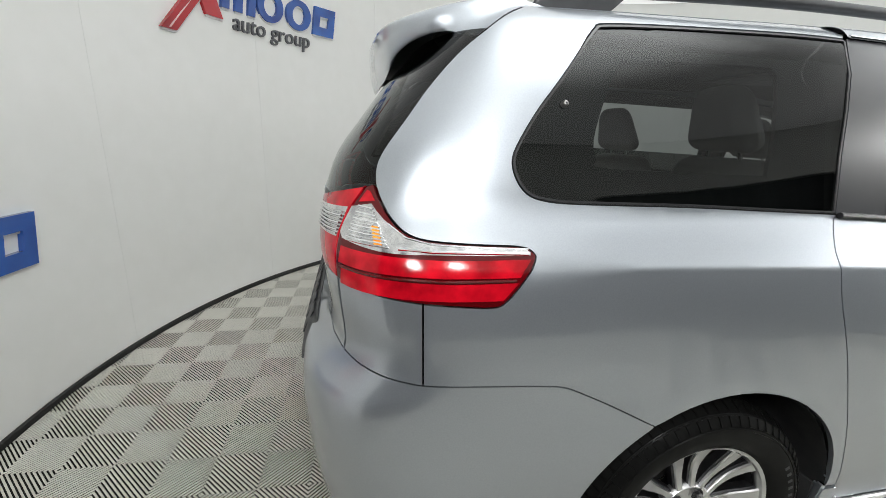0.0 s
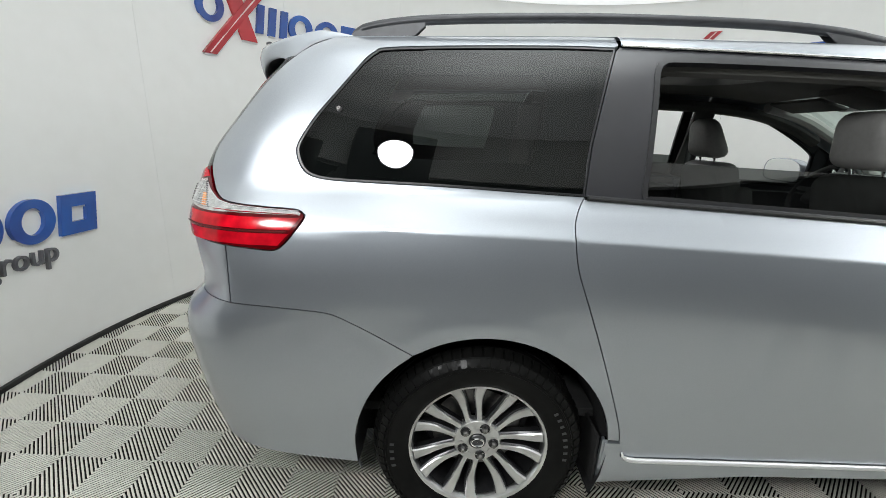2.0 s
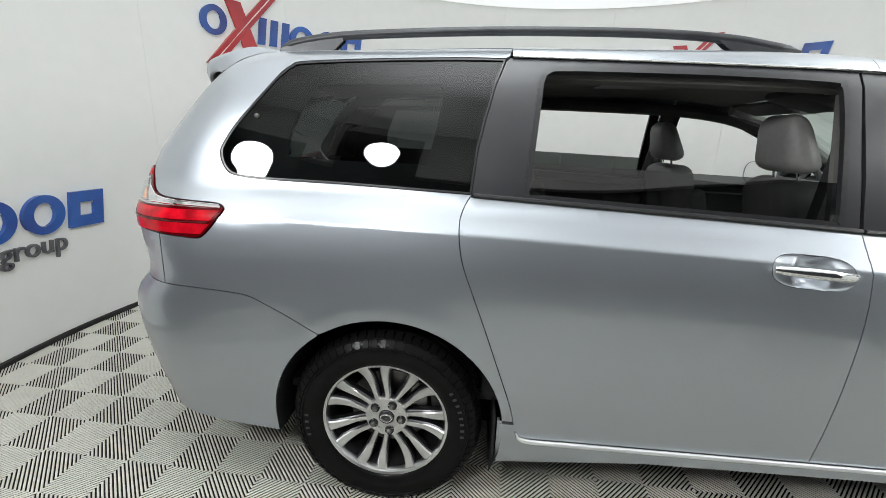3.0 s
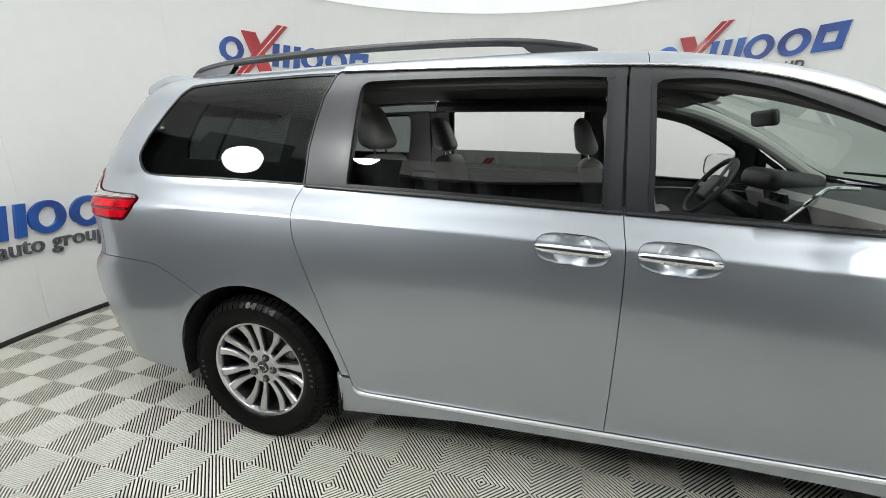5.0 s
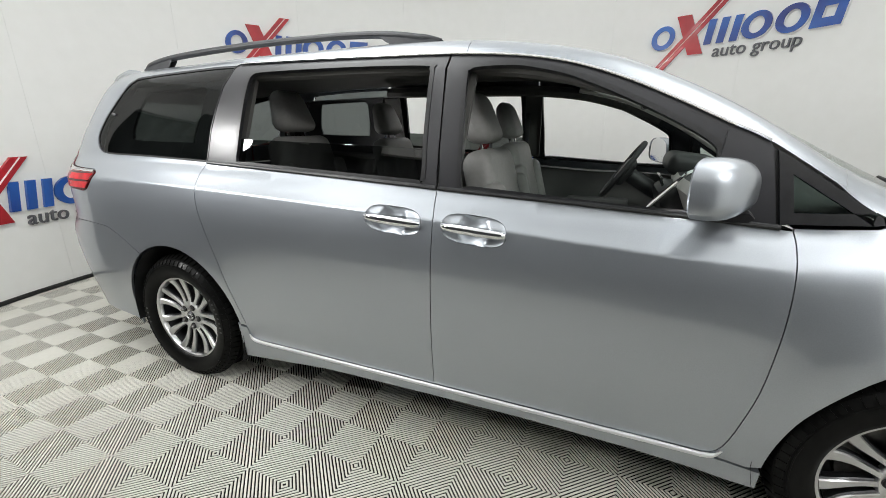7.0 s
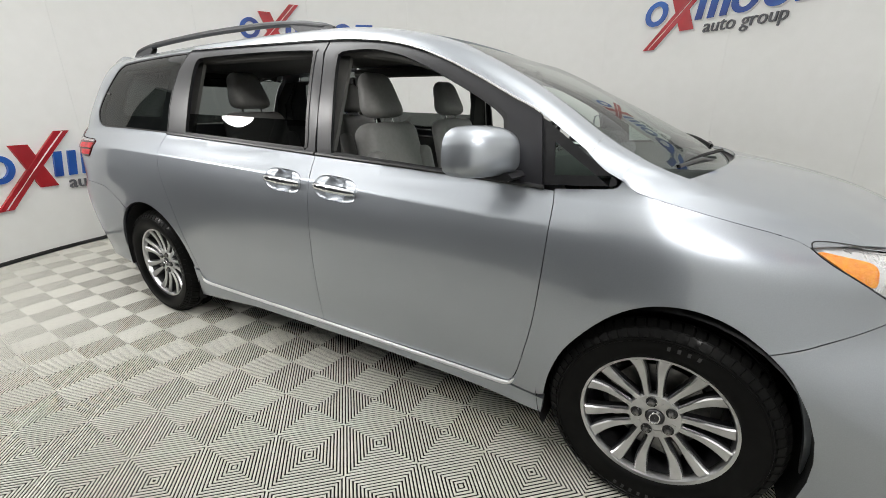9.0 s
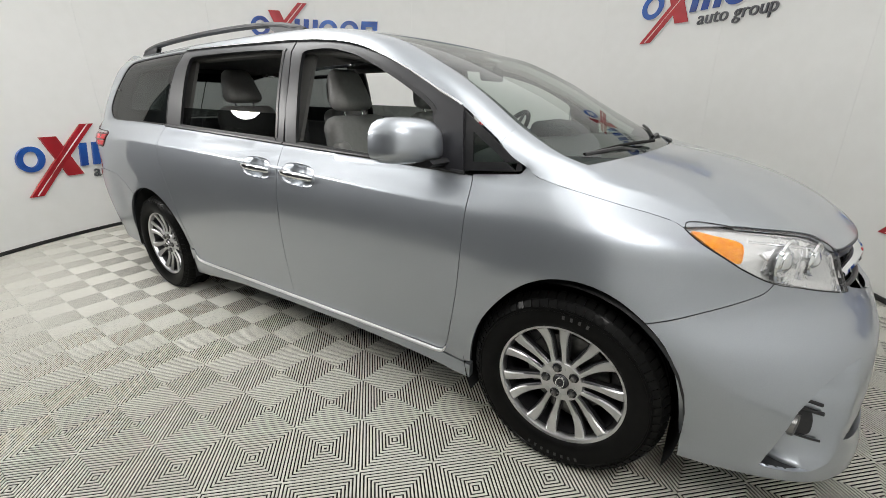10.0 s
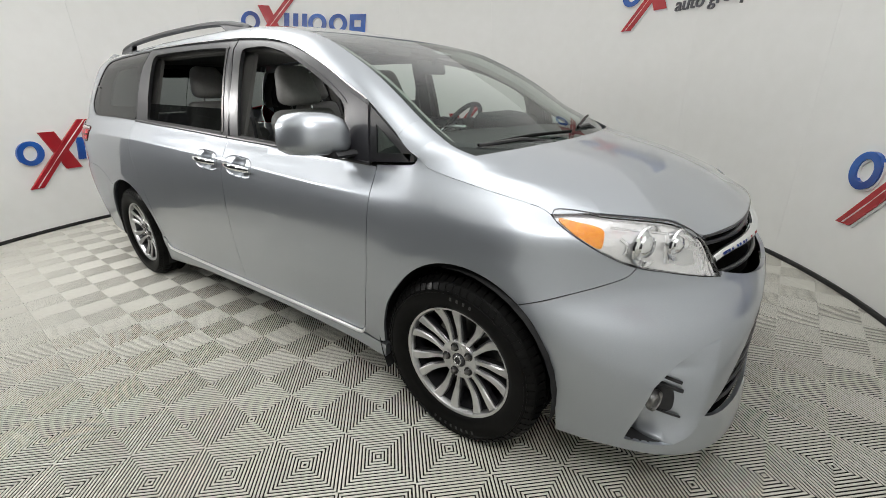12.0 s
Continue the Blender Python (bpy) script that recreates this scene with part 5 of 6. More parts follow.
    for sy in (-1, 1):
        for k in (range(len(brow)) if sy < 0 else range(len(brow) - 2, -1, -1)):
            b, h = Vector(brow[k]), Vector(hem[k])
            y = min(b.y / 0.643, 1.0)
            r = Vector((-0.512 + 0.012 * (1 - y * y), y * 0.640, ROOF_MID(-0.51) + (PILLAR_Z(-0.51) - ROOF_MID(-0.51)) * y ** 2.3))
            out = Vector((-0.75, 0.8 * y, 0)).normalized()
            bulge = 0.5 + 0.5 * min(1.0, k / 12)
            row = [r, r.lerp(b, 0.33) + Vector((0, 0, 0.006)), r.lerp(b, 0.66) + Vector((0, 0, 0.008)), b]
            row += [b.lerp(h, 0.25) + out * 0.016 * bulge, b.lerp(h, 0.6) + out * 0.018 * bulge, h + out * 0.006, h - out * 0.006 + Vector((0, 0, 0.004))]
            if k < 4:
                row = [row[0], row[1].lerp(cut[0], 1 - k / 4), row[2].lerp(cut[0], 1 - k / 4)] + [a.lerp(b, 1 - k / 4) for a, b in zip(row[3:], cut)]
            cave = [h - out * 0.006 + Vector((0, 0, 0.004)), h.lerp(b, 0.5) - out * 0.016, Vector((max(b.x + 0.05, -0.77), b.y * 0.93, b.z - 0.022)), Vector((-0.60, b.y * 0.86, 1.650))]
            outer.append([Vector((p.x, p.y * sy, p.z)) for p in row])
            under.append([Vector((p.x, p.y * sy, p.z)) for p in cave])
    s = part("spoiler", grid_bm([spline(r, 3) for r in outer]), PAINT, van, "body-coloured roof spoiler with rolled ends", angle=60)
    part("spoiler_hollow", grid_bm(under), INNER_BLACK, s, "black hollow under the spoiler")
    for sy in (-1, 1):
        part("spoiler_bracket", tube([(-0.665, sy * 0.575, 1.635), (-0.705, sy * 0.555, 1.590)], 0.018, 8), STEEL, s)


# ---- roof rails, mirrors ----
def build_rails(van):
    for side in (-1, 1):
        xs = [-0.47, -0.45, -0.40, -0.31, -0.18, 0.1, 0.4, 0.75, 1.0, 1.18, 1.29, 1.36, 1.40]
        up = [0.0, 0.010, 0.024, 0.036, 0.045, 0.050, 0.051, 0.049, 0.042, 0.028, 0.012, 0.004, 0.0]
        pts = [Vector((x, side * (PILLAR_Y(x) - 0.035), PILLAR_Z(x) + 0.012 + h)) for x, h in zip(xs, up)]
        r = part("roof_rail", tube(spline(pts, 4), [0.019 * min(1.0, 0.25 + 0.12 * min(i, 48 - i)) for i in range(49)], 12, flat=0.85), RAIL_GREY, van, "dark grey roof rail")
        line = [Vector(p) for p in spline(pts, 4)]
        for x0, x1, lean in ((-0.47, -0.20, 0.07), (1.10, 1.40, -0.07)):
            # solid web under the rail's end, with a slanted inner edge
            web = [p for p in line if x0 - 0.01 < p.x < x1 + 0.01]
            rows = []
            for p in web:
                k = (p.x - x0) / (x1 - x0)
                fill = min(1.0, max(0.0, (1 - k if lean > 0 else k) * (x1 - x0) / abs(lean)))
                base = PILLAR_Z(p.x) - 0.004
                low = p.z + (base - p.z) * fill
                rows.append([Vector((p.x, p.y - 0.016, low)), Vector((p.x, p.y - 0.015, p.z)), Vector((p.x, p.y + 0.015, p.z)), Vector((p.x, p.y + 0.016, low))])
            part("rail_foot", grid_bm(rows), RAIL_GREY, r)


def build_mirror(van, side):
    """Door mirror: shell, dark base, glass."""
    body = bmesh.new()
    rings = []
    spec = [(-0.060, 0.94, 0.93), (-0.055, 0.98, 0.98), (-0.03, 1.0, 1.0)]
    for i in range(1, 14):
        d = math.sin(radians(90 * i / 14))
        f = (1 - d ** 2.5) ** (1 / 2.5)
        spec.append((-0.03 + 0.098 * d, f, f))
    c = Vector((2.420, -1.012, 1.198))
    for dx, sy, sz in spec:
        ring = []
        for k in range(28):
            a = 2 * math.pi * k / 28
            cy, cz = math.cos(a), math.sin(a)
            n = 3.0 if cz > 0 else 4.5
            r = (abs(cy) ** n + abs(cz) ** n) ** (-1 / n)
            ring.append(Vector((c.x + dx + 0.050 * sy * cy * r, c.y + 0.118 * sy * cy * r * (1 - 0.08 * cz), c.z + 0.084 * sz * cz * r - 0.006 * cy * r)))
        rings.append(ring)
    rings = [flip(r, side) for r in rings]
    vs = [[body.verts.new(p) for p in r] for r in rings]
    for a, b in zip(vs, vs[1:]):
        for i in range(28):
            j = (i + 1) % 28
            body.faces.new((a[i], a[j], b[j], b[i]))
    body.faces.new(vs[-1])
    m = part("door_mirror", body, PAINT, van, "silver door mirror")
    g = bmesh.new()
    g.faces.new([g.verts.new(p + Vector((0.006, 0, 0))) for p in rings[0]])
    part("mirror_glass", g, CHROME, m, "mirror glass")
    low = bmesh.new()
    def loft(rows):
        v = [[low.verts.new(p) for p in flip(r, side)] for r in rows]
        for a, b in zip(v, v[1:]):
            for i in range(len(a)):
                j = (i + 1) % len(a)
                low.faces.new((a[i], a[j], b[j], b[i]))
        low.faces.new(v[0])
        low.faces.new(v[-1])
    loft([[Vector((x + dx, y, z)) for dx, z in ((-0.02, 1.106), (0.06, 1.102), (0.075, 1.114), (0.06, 1.128), (-0.02, 1.128))] for x, y in ((2.425, -0.985), (2.43, -0.96), (2.435, -0.92), (2.44, -0.885))])
    part("mirror_arm", low, BLACK_TRIM, m, "black mirror foot")
    sail = [(2.425, 1.090), (2.575, 1.084), (2.545, 1.300), (2.43, 1.352), (2.418, 1.28)]
    panel("mirror_sail", sail, GLOSS_PILLAR, m, side, lift=0.003, gap=0.0, depth=0.012)


# ---- wheels ----
def build_wheel(van, x, side, roll=0.0):
    """A tyre with tread, and an alloy rim with seven twin spokes."""
    wheel = new("wheel")
    wheel.parent = van
    turn = Matrix.Translation((x, side * -0.868, 0.345)) @ Euler((radians(90 if side > 0 else -90), 0, 0)).to_matrix().to_4x4()
    wheel.matrix_world = turn @ Matrix.Rotation(radians(roll), 4, "Z")
    # local z points out of the van
    bm = bmesh.new()
    prof = [(0.232, 0.085), (0.240, 0.098), (0.262, 0.112), (0.290, 0.117), (0.3075, 0.1155), (0.3090, 0.1178), (0.3130, 0.1172), (0.3145, 0.1138), (0.3200, 0.1115), (0.333, 0.104), (0.3445, 0.092), (0.3475, 0.078)]
    tread = [(0.3505, 0.070), (0.3520, 0.045), (0.3440, 0.043), (0.3440, 0.035), (0.3530, 0.033), (0.3535, 0.006), (0.3450, 0.004), (0.3450, -0.004), (0.3535, -0.006), (0.3530, -0.033), (0.3440, -0.035), (0.3440, -0.043), (0.3520, -0.045), (0.3505, -0.070)]
    inner = [(r, -h) for r, h in reversed(prof)]
    lathe_into(bm, prof + tread + inner, n=120)
    tyre = part("tyre", bm, RUBBER, wheel, "black ribbed road tyre", angle=28)
    bm = bmesh.new()
    for k in range(66):
        a = 2 * math.pi * k / 66
        for s in (1, -1):
            m = Matrix.Rotation(a, 4, "Z") @ Matrix.Translation((0.3465, 0, s * 0.074)) @ Matrix.Rotation(radians(-28 * s), 4, "Y")
            q = bmesh.ops.create_cube(bm, size=1.0)
            bmesh.ops.transform(bm, matrix=m @ Matrix.Diagonal((0.012, 0.0262, 0.044, 1)), verts=q["verts"])
    tagged(part("tread", bm, RUBBER, tyre, smooth=False), kind="stuff")
    # small square lugs round the shoulder
    bm = bmesh.new()
    for k in range(66):
        m = Matrix.Rotation(2 * math.pi * (k + 0.5) / 66, 4, "Z") @ Matrix.Translation((0.3290, 0, 0.1052)) @ Matrix.Rotation(radians(36), 4, "Y")
        q = bmesh.ops.create_cube(bm, size=1.0)
        bmesh.ops.transform(bm, matrix=m @ Matrix.Diagonal((0.026, 0.019, 0.007, 1)), verts=q["verts"])
    tagged(part("tread_shoulder", bm, RUBBER, tyre, smooth=False), kind="stuff")
    bm = bmesh.new()
    for k in range(8):
        a = radians(-4 + 5.2 * k)
        m = Matrix.Rotation(a, 4, "Z") @ Matrix.Translation((0.292, 0, 0.1172)) 
        q = bmesh.ops.create_cube(bm, size=1.0)
        bmesh.ops.transform(bm, matrix=m @ Matrix.Diagonal((0.014, 0.009, 0.0012, 1)), verts=q["verts"])
    for k in range(4):
        a = radians(176 + 5.5 * k)
        m = Matrix.Rotation(a, 4, "Z") @ Matrix.Translation((0.292, 0, 0.1172))
        q = bmesh.ops.create_cube(bm, size=1.0)
        bmesh.ops.transform(bm, matrix=m @ Matrix.Diagonal((0.014, 0.009, 0.0012, 1)), verts=q["verts"])
    part("sidewall_mark", bm, SIDEWALL_GREY, tyre, "small grey marks moulded on the sidewall", smooth=False)["kind"] = "stuff"
    bm = bmesh.new()
    lathe_into(bm, [(0.216, 0.02), (0.222, 0.075), (0.228, 0.090), (0.237, 0.094), (0.2395, 0.090), (0.236, 0.080)], n=96)
    rim = part("rim", bm, ALLOY, wheel, "bright machined rim")
    bm = bmesh.new()
    lathe_into(bm, [(0.217, 0.07), (0.205, 0.0), (0.200, -0.08), (0.05, -0.075)], n=64)
    part("barrel", bm, DARK_ALLOY, rim)
    # spokes
    def spoke(bm, a, w0, w1, sweep, lift, grow=0.0):
        sec = []
        for i in range(13):
            t = i / 12
            r = 0.052 + (0.224 - 0.052) * t
            ang = a + sweep * (t * t * (3 - 2 * t) + 0.7 * math.sin(math.pi * t))
            w = w0 - 0.003 * math.sin(math.pi * min(t * 1.5, 1.0)) + (w1 - w0) * t ** 2.4 + grow
            z = 0.066 + 0.018 * t + lift - 0.012 * math.sin(math.pi * t)
            rad, tan = Vector((math.cos(ang), math.sin(ang), 0)), Vector((-math.sin(ang), math.cos(ang), 0))
            p = rad * r
            sec.append([p - tan * w / 2 + Vector((0, 0, z - 0.028)), p - tan * w / 2 + Vector((0, 0, z - 0.004)), p - tan * w * 0.38 + Vector((0, 0, z)), p + tan * w * 0.38 + Vector((0, 0, z)), p + tan * w / 2 + Vector((0, 0, z - 0.004)), p + tan * w / 2 + Vector((0, 0, z - 0.028))])
        v = [[bm.verts.new(p) for p in s] for s in sec]
        for p, q in zip(v, v[1:]):
            for i in range(6):
                j = (i + 1) % 6
                bm.faces.new((p[i], p[j], q[j], q[i]))
        bm.faces.new(v[0])
        bm.faces.new(v[-1])
    for k in range(14):
        g, sg = divmod(k, 2)
        sg = 2 * sg - 1
        a = radians(101 + 360 / 7 * g + sg * 16.0)
        for name, mt, drop, grow in (("spoke", ALLOY, 0.0, 0.0), ("spoke_flank", DARK_ALLOY, -0.006, 0.008)):
            bm = bmesh.new()
            spoke(bm, a, 0.0215, 0.040, radians(sg * -4.6), drop, grow)
            part(name, bm, mt, rim)
    bm = bmesh.new()
    lathe_into(bm, [(0.086, 0.036), (0.085, 0.056), (0.079, 0.064), (0.045, 0.064), (0.031, 0.0635), (0.030, 0.050)], n=48)
    part("hub", bm, ALLOY, rim)
    bm = bmesh.new()
    lathe_into(bm, [(0.029, 0.050), (0.029, 0.066), (0.026, 0.069), (0.002, 0.071)], n=32)
    part("centre_cap", bm, DARK_ALLOY, rim, "black centre cap with a bright oval ring")
    bm = bmesh.new()
    lathe_into(bm, [(0.017, 0.070), (0.019, 0.0745), (0.023, 0.0745), (0.025, 0.069)], Matrix.Diagonal((1.0, 0.72, 1, 1)), n=32)
    part("emblem", bm, CHROME, rim)
    for k in range(5):
        a = radians(66 + 72 * k)
        m = Matrix.Translation((0.0572 * math.cos(a), 0.0572 * math.sin(a), 0.0))
        bm = bmesh.new()
        # near-black disc on the hub's face gives a lug hole's shade by colour
        lathe_into(bm, [(0.0180, 0.0640), (0.0175, 0.0680), (0.0165, 0.0680), (0.0155, 0.0655), (0.002, 0.0655)], m, 20)
        part("lug_hole_shade", bm, INNER_BLACK, rim)
        bm = bmesh.new()
        lathe_into(bm, [(0.0110, 0.055), (0.0110, 0.076), (0.008, 0.083), (0.002, 0.084)], m, 6)
        part("lug_nut", bm, STEEL, rim, smooth=False)
    bm = bmesh.new()
    lathe_into(bm, [(0.06, -0.01), (0.158, -0.01), (0.160, -0.014), (0.160, -0.030), (0.06, -0.03)], n=64)
    part("brake_disc", bm, STEEL, wheel)
    bm = box((0.12, 0.06, -0.005), (0.07, 0.15, 0.06), bevel=0.012)
    part("brake_caliper", bm, STEEL, wheel)
    return wheel


def build_wells(van):
    for x, r in ((0.01, 0.425), (3.03, 0.40)):
        for side in (1, -1):
            rows = []
            for a in range(-25, 196 if x < 1 else 206, 12 if x < 1 else 10):
                c, s = math.cos(radians(a)), math.sin(radians(a))
                rows.append([Vector((x + (r + 0.002) * c, side * -y, 0.348 + (r + 0.002) * s)) for y in (0.968, 0.60)])
            part("wheel_housing", grid_bm(rows), ARCH_LINER, van, "black wheel-arch liner")
            part("inner_wall", box((x, side * -0.60, 0.45), (0.95, 0.01, 0.66)), DARK, van)
    for side in (1, -1):
        edge = abs(skin_point(0.43, 0.30).y)
        part("arch_flap", box((0.408, side * -(edge - 0.105), 0.302), (0.010, 0.20, 0.195), bevel=0.003), ARCH_LINER, van, "black plastic flap")
    part("underbody", box((1.45, 0, 0.235), (4.6, 1.10, 0.05), bevel=0.02), DARK, van)
    part("side_skirt_floor", box((1.53, 0, 0.255), (2.05, 1.80, 0.04), bevel=0.015), DARK, van)
    for x in (-0.75, 3.55):
        part("bumper_beam", box((x, 0, 0.30), (0.42, 1.35, 0.08), bevel=0.02), DARK, van)
    part("radiator_shroud", box((3.60, 0, 0.44), (0.30, 1.05, 0.40), bevel=0.02), DARK, van)
    part("exhaust_pipe", tube([(-0.95, 0.5, 0.30), (-0.6, 0.5, 0.30)], 0.03, 12), STEEL, van)


# ---- cabin ----
def cushion(bm, centre, size, turn=None, soft=0.06, puff=1.0):
    """A rounded pad."""
    r = bmesh.ops.create_cube(bm, size=1.0)
    vs = r["verts"]
    es = list({e for v in vs for e in v.link_edges})
    m = Matrix.Translation(centre) @ (turn.to_matrix().to_4x4() if turn else Matrix.Identity(4))
    bmesh.ops.transform(bm, matrix=Matrix.Diagonal((*size, 1)), verts=vs)
    q = bmesh.ops.bevel(bm, geom=es, offset=min(soft, min(size) * 0.49), segments=4, profile=0.5, affect="EDGES")
    allv = list({v for f in q["faces"] for v in f.verts} | {v for v in vs if v.is_valid})
    bmesh.ops.transform(bm, matrix=m, verts=allv)
    return bm


def build_seat(van, x, y, width=0.52, recline=14, head=True, name="seat", high=0.60, lift=0.02):
    s = new(name)
    s.parent = van
    s.location = (x, y, lift)
    tagged(s, "grey leather seat with a headrest" if head else "folded grey leather rear seat")
    cx = lambda *a: cushion(bmesh.new(), *a)
    part("cushion", cx((0.05, 0, 0.62), (0.52, width, 0.17), Euler((0, radians(-5), 0)), 0.06), LEATHER, s)
    part("base", box((0.03, 0, 0.46), (0.44, width * 0.85, 0.20), bevel=0.02), INNER_BLACK, s)
    t = radians(-recline)
    rot = Euler((0, t, 0))
    back = Vector((-0.23, 0, 0.66))
    up = Vector((math.sin(t), 0, math.cos(t)))
    bm = cushion(bmesh.new(), tuple(back + up * high / 2), (0.14, width * 0.98, high), rot, 0.06)
    for v in bm.verts:
        h = (v.co - back).dot(up) / high
        if h > 0.55:
            v.co.y *= 1 - 0.45 * (h - 0.55)
    part("backrest", bm, LEATHER, s)
    for sy in (-1, 1):
        part("bolster", cushion(bmesh.new(), tuple(back + up * high * 0.42 + Vector((0.06, sy * width * 0.40, 0))), (0.10, 0.09, high * 0.72), rot, 0.04), LEATHER, s)
    if head:
        hp = back + up * (high + 0.14)
        bm = cushion(bmesh.new(), tuple(hp), (0.115, 0.265, 0.225), Euler((0, t * 0.4, 0)), 0.057)
        for v in bm.verts:
            h = (v.co.z - hp.z) / 0.10
            v.co.y *= 1 - 0.16 * (h + 0.3)
            v.co.x = hp.x + (v.co.x - hp.x) * (1 - 0.22 * h) - 0.02 * h
        part("headrest", bm, LEATHER, s)
        for sy in (-0.07, 0.07):
            part("headrest_post", tube([tuple(back + up * (high - 0.04) + Vector((0, sy, 0))), tuple(back + up * (high + 0.08) + Vector((0, sy, 0)))], 0.0065, 8), CHROME, s)
    return s


def build_cabin(van):
    build_seat(van, 1.935, -0.44, name="front_seat")
    build_seat(van, 1.835, 0.455, name="front_seat")
    build_seat(van, 0.785, -0.39, name="second_row_seat", lift=0.07)
    build_seat(van, 0.915, 0.45, name="second_row_seat", lift=0.04)
    for y in (-0.40, 0.0, 0.40):
        build_seat(van, -0.20, y, 0.40, name="third_row_seat", high=0.36, head=False)
    # floor, lining and inner sides
    part("cabin_floor", box((1.0, 0, 0.40), (3.6, 1.66, 0.04), bevel=0.01), CARPET, van)
    rows = []
    for x in [-0.68 + 0.1 * i for i in range(26)]:
        ye, ze, zm = PILLAR_Y(x) - 0.02, PILLAR_Z(x) - 0.045, ROOF_MID(x) - 0.05
        rows.append([(x, ye * t, ze + (zm - ze) * (1 - abs(t) ** 2.3)) for t in [k / 8 for k in range(-8, 9)]])
    part("headliner", grid_bm(rows), LINER, van, "pale cloth roof lining")
    part("sunroof_shade", box((1.30, 0.0, 1.690), (0.70, 0.80, 0.012), bevel=0.004), INNER_BLACK, van, "dark sunroof opening")
    part("roof_console", box((1.86, 0, 1.605), (0.26, 0.22, 0.05), Euler((0, radians(14), 0)).to_matrix(), bevel=0.02), LINER, van)
    for y in (-0.36, 0.36):
        part("sun_visor", box((1.90, y, 1.590), (0.16, 0.36, 0.018), Euler((0, radians(16), 0)).to_matrix(), bevel=0.006), LINER, van)
    for side in (1, -1):
        def lining(name, line, mat, dep):
            panel(name, line, mat, van, side, lift=-dep, gap=0.0, depth=0.02, step=0.12)
        lining("door_lining", chain(fine([(1.53, 0.42), (2.55, 0.42)], .1), fine([(2.55, 0.42), (2.55, 1.065)], .1), fine([(2.55, 1.065), (1.53, 1.115)], .1)), INNER_GREY, 0.055)
        lining("door_lining", chain(fine([(0.50, 0.42), (1.49, 0.42)], .1), fine([(1.49, 1.115), (0.50, 1.165)], .1)), INNER_GREY, 0.055)
        lining("side_lining", chain(fine([(-0.70, 0.86), (0.46, 0.86)], .1), fine([(0.40, 1.175), (-0.70, 1.20)], .1)), INNER_GREY, 0.07)
        # moulded trim with a small rounded opening behind the fixed side glass
        trim = chain(fine([(-0.72, 1.195), (0.30, 1.172)]), fine([(0.34, 1.625), (-0.44, 1.615)]), fine([(-0.44, 1.615), (-0.70, 1.40)]))
        gap = spline([(-0.33, 1.312), (0.08, 1.303), (0.125, 1.318), (0.168, 1.54), (0.155, 1.577), (0.12, 1.586), (-0.24, 1.577), (-0.30, 1.55), (-0.365, 1.40), (-0.365, 1.335)], 4, True)
        panel("quarter_trim", trim, INNER_BLACK, van, side, holes=[gap], lift=-0.05, gap=0.0, depth=0.012, step=0.08, label="dark moulded trim round the rear side window")
        # pillar linings
        for a, b in (((0.30, 0.45), 0), ((1.45, 1.57), 1)):
            lo, hi = a
            lining("pillar_lining", chain([(lo, 1.16), (hi, 1.16)], [(hi + 0.03, 1.62), (lo + 0.03, 1.62)]), LINER, 0.05)
        lining("rear_pillar_lining", chain([(-0.80, 1.24), (-0.62, 1.24)], [(-0.62, 1.40), (-0.40, 1.60), (-0.66, 1.60), (-0.80, 1.45)]), LINER, 0.045)
        edge = [Vector((x, side * (-PILLAR_Y(x) + 0.055), PILLAR_Z(x) - 0.055)) for x in [1.85 + 0.1 * i for i in range(11)]]
        part("pillar_lining", tube(edge, 0.036, 10), DASH_GREY, van)
        rail = [mid(p, -0.050) for p in RAIL if 0.3 < p[0] < 2.35]
        part("rail_lining", tube(flip(rail, side), 0.036, 8), LINER, van)
        part("armrest", box((2.0, side * -0.83, 0.84), (0.42, 0.09, 0.06), bevel=0.02), INNER_GREY, van)
        part("seat_belt", tube([(1.50, side * -0.74, 1.45), (1.48, side * -0.72, 1.10), (1.46, side * -0.70, 0.75)], 0.018, 6, flat=0.2, up=(0, 1, 0)), INNER_BLACK, van)
        bm = bmesh.new()
        lathe_into(bm, [(0.002, 0.022), (0.02, 0.020), (0.028, 0.008), (0.03, 0.0)], Matrix.Translation((-0.50, side * -0.815, 1.43)) @ Euler((radians(70 * side), 0, 0)).to_matrix().to_4x4(), 16)
    # dash
    dash = new("dashboard")
    dash.parent = van
    tagged(dash, "grey and black dashboard with chrome edging")
    prof = [(2.98, 1.110), (2.80, 1.140), (2.58, 1.142), (2.45, 1.128), (2.425, 1.085), (2.46, 1.00), (2.50, 0.93), (2.46, 0.80), (2.50, 0.66), (2.60, 0.60)]
    rows = [[(x + 0.06 * abs(y / 0.8) ** 3 - 0.05 * (0.8 - abs(y)) * (1 if i > 2 else 0.3), y, z - 0.03 * (abs(y) / 0.8) ** 4) for i, (x, z) in enumerate(prof)] for y in [-0.80 + 0.1 * k for k in range(17)]]
    part("dash_top", grid_bm([r[:4] for r in rows]), INNER_BLACK, dash)
    part("dash_front", grid_bm([r[3:] for r in rows]), DASH_GREY, dash)
    part("chrome_edge", tube(spline([(2.56, -0.16, 1.165), (2.45, -0.17, 1.165), (2.40, -0.18, 1.13), (2.335, -0.185, 1.06), (2.274, -0.185, 0.99), (2.21, -0.185, 0.90)], 6), 0.010, 8), CHROME, dash, "curved chrome edging")
    part("centre_console_panel", box((2.40, 0.02, 0.94), (0.12, 0.34, 0.32), Euler((0, radians(-18), 0)).to_matrix(), bevel=0.05), INNER_BLACK, dash)
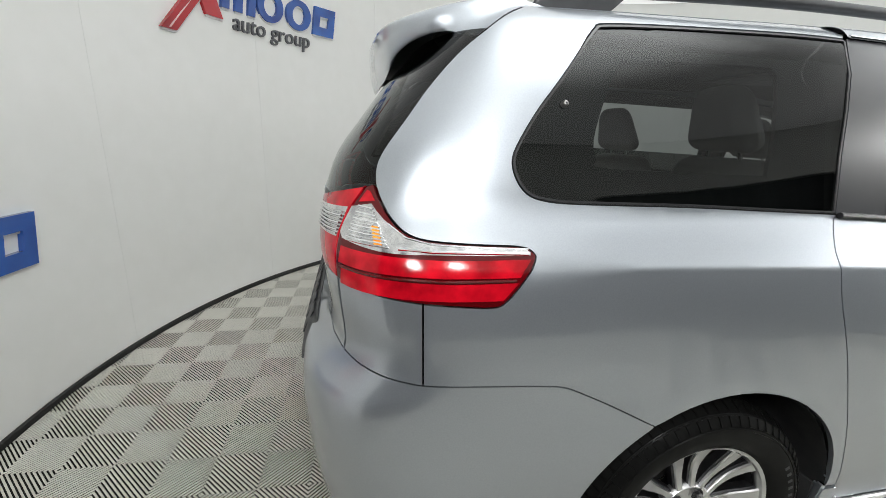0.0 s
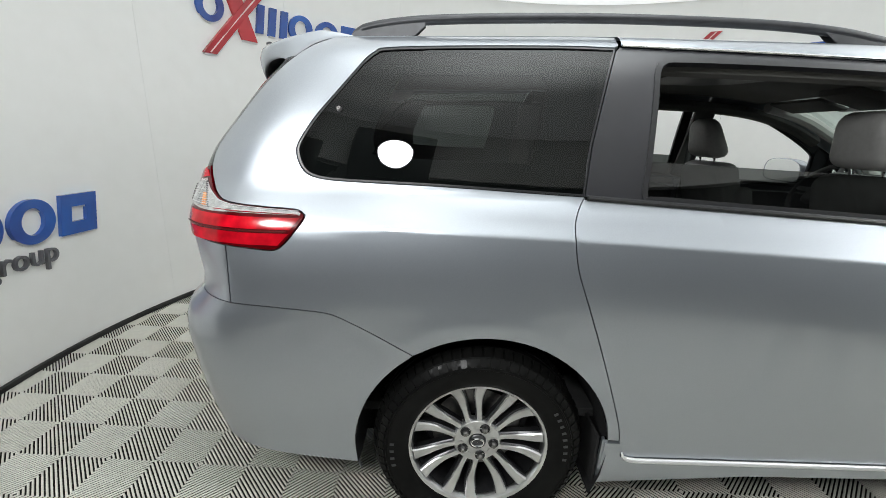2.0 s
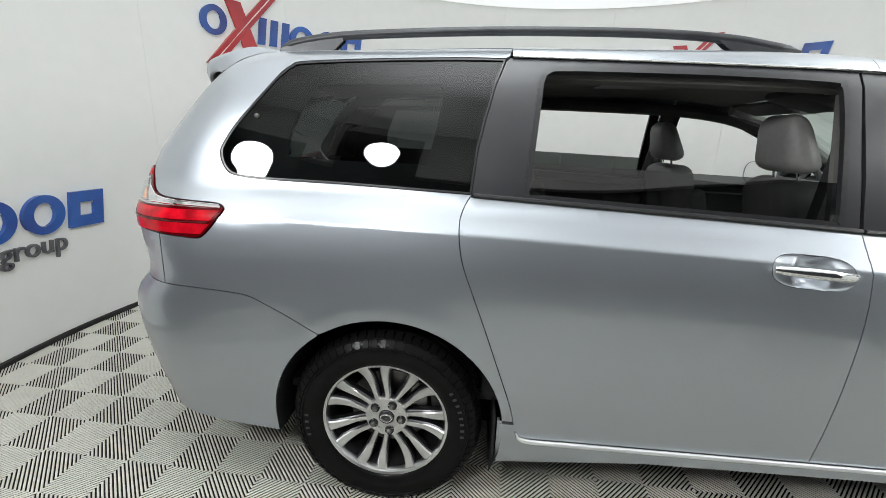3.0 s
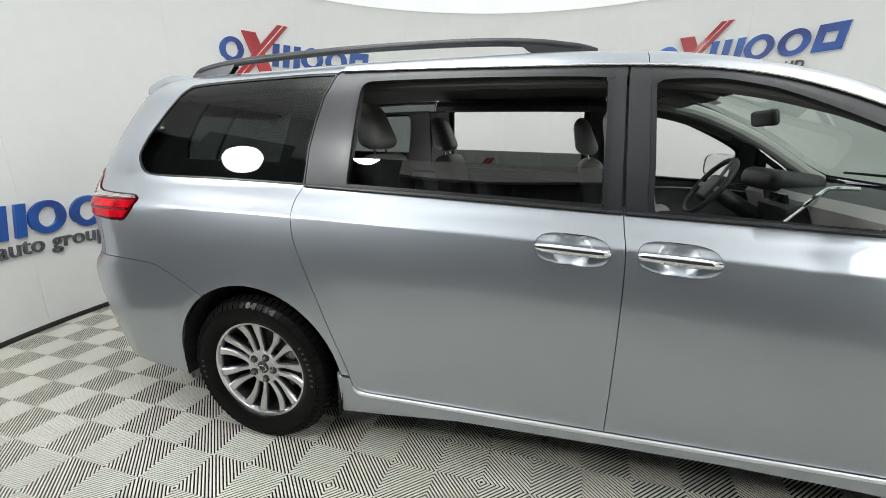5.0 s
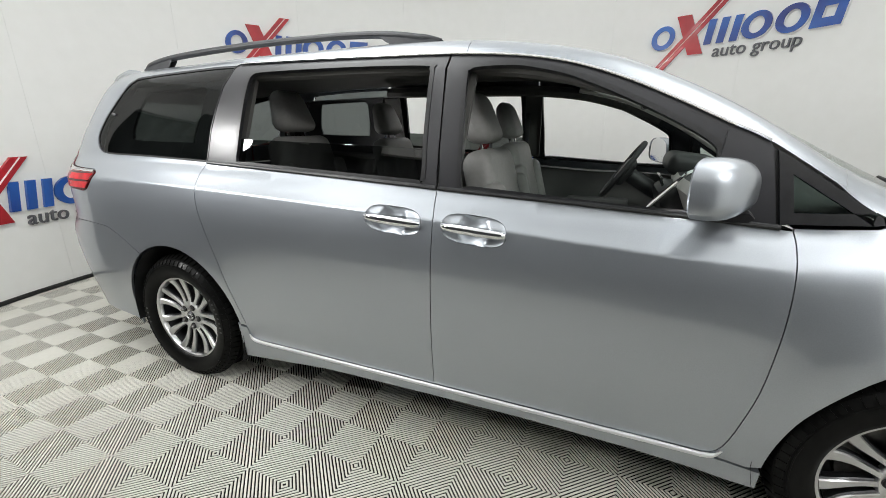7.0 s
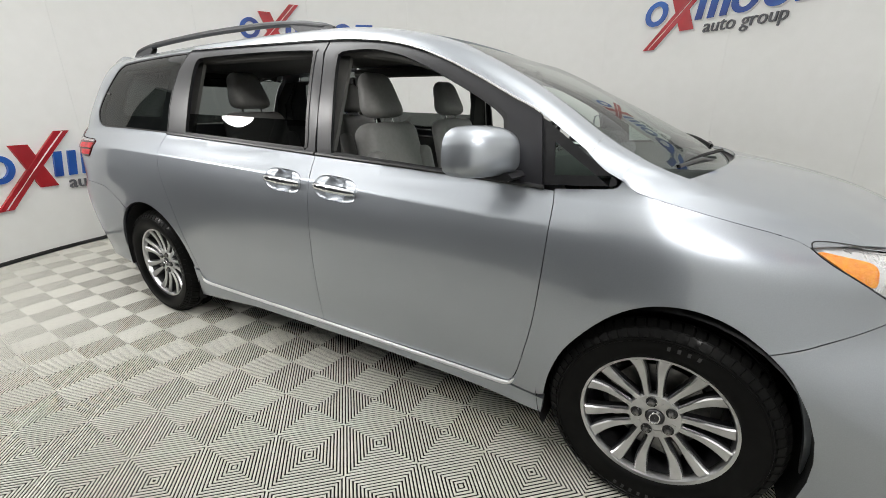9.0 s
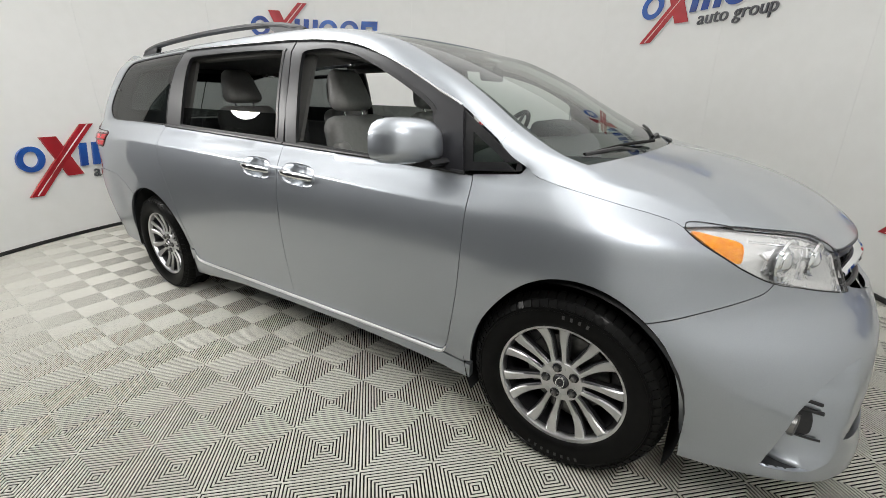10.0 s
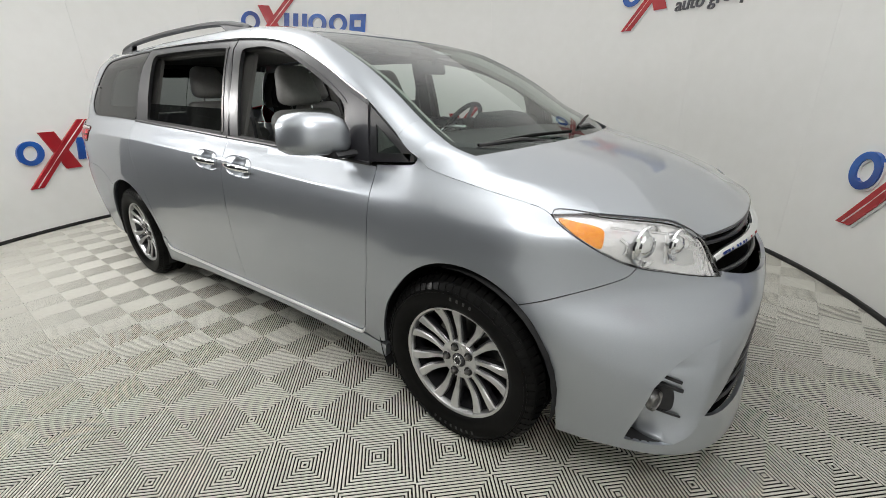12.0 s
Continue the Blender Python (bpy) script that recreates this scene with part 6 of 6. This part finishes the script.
    part("screen", box((2.345, 0.02, 1.06), (0.012, 0.24, 0.14), Euler((0, radians(-18), 0)).to_matrix(), bevel=0.004), SCREEN, dash, "dark touch screen")
    part("instrument_hood", cushion(bmesh.new(), (2.50, 0.40, 1.15), (0.26, 0.44, 0.12), Euler((0, radians(8), 0)), 0.05), INNER_BLACK, dash)
    part("side_vent", box((2.41, -0.60, 1.03), (0.03, 0.16, 0.05), bevel=0.01), INNER_BLACK, dash)
    part("console", box((2.10, 0, 0.66), (0.62, 0.24, 0.26), bevel=0.04), INNER_BLACK, dash)
    wheel = new("steering_wheel")
    wheel.parent = van
    tagged(wheel, "black steering wheel")
    wheel.matrix_world = Matrix.Translation((2.15, 0.40, 1.11)) @ Euler((0, radians(-56), 0)).to_matrix().to_4x4()
    ring = [(0.186 * math.cos(a), 0.186 * math.sin(a), 0) for a in [2 * math.pi * k / 40 for k in range(41)]]
    part("rim", tube(ring, 0.015, 10, caps=False), INNER_BLACK, wheel)
    part("hub", cushion(bmesh.new(), (0, 0, -0.02), (0.17, 0.20, 0.06), None, 0.03), INNER_BLACK, wheel)
    for a in (0, 180, 270):
        c, s = math.cos(radians(a + 90)), math.sin(radians(a + 90))
        part("spoke", tube([(0.07 * c, 0.07 * s, -0.01), (0.18 * c, 0.18 * s, 0)], 0.018, 8, flat=0.5), INNER_GREY, wheel)
    part("steering_column", tube([(2.19, 0.40, 1.08), (2.42, 0.40, 0.94)], 0.045, 12), INNER_BLACK, van)
    rv = part("rear_view_mirror", cushion(bmesh.new(), (2.215, 0.0, 1.475), (0.035, 0.24, 0.075), Euler((0, radians(-12), 0)), 0.017), INNER_BLACK, van, "black rear-view mirror")
    part("mirror_stem", tube([(2.22, 0, 1.49), (2.245, 0, 1.512)], 0.011, 8), INNER_BLACK, rv)


# ---- build ----
build_wall()
build_curtain()
build_ceiling()
build_ceiling_film()
for a, z in ((-120.6, 2.38), (-138.3, 2.00), (-38.0, 2.38)):
    wall_lamp(a, z)
for a, z in ((185.4, 0.835), (142.9, 2.30), (101.0, 0.835), (58.9, 2.30), (16.0, 0.815), (-27.0, 2.30)):
    wall_sign(a, z, 0)


LAMP_SEAM = min(range(len(LAMP_LOOP)), key=lambda i: math.hypot(LAMP_LOOP[i][0] - 3.652, LAMP_LOOP[i][1] - 0.796))
LAMP_TIP = min(range(len(LAMP_LOOP)), key=lambda i: math.hypot(LAMP_LOOP[i][0] - 4.008, LAMP_LOOP[i][1] - 0.727))
LAMP_SILVER = relief(material("silvered_bowl", (0.97, 0.97, 0.98), 0.16, 0.72, Coat_Weight=0.6, Coat_Roughness=0.03), 0.034, 0.0050)
RAIL_GREY = vary(material("graphite_rail", (0.035, 0.036, 0.04), 0.38, 0.3), 0.05, (0.03, 0.031, 0.034), (0.045, 0.046, 0.05))
SIDEWALL_GREY = material("sidewall_grey", (0.035, 0.035, 0.035), 0.6)
pane_half = pane("tinted_door_glass", (0.12, 0.13, 0.125), 1.0)
van = empty("minivan", "silver minivan parked with its side windows lowered", "car")
build_top(van)
for side in (1, -1):
    build_side(van, side)
    build_mirror(van, side)
    for x in (0.0, 3.03):
        build_wheel(van, x, side, -102.9 if x > 1 else 0.0)
build_ends(van)
build_rails(van)
build_wells(van)
build_cabin(van)
build_floor()
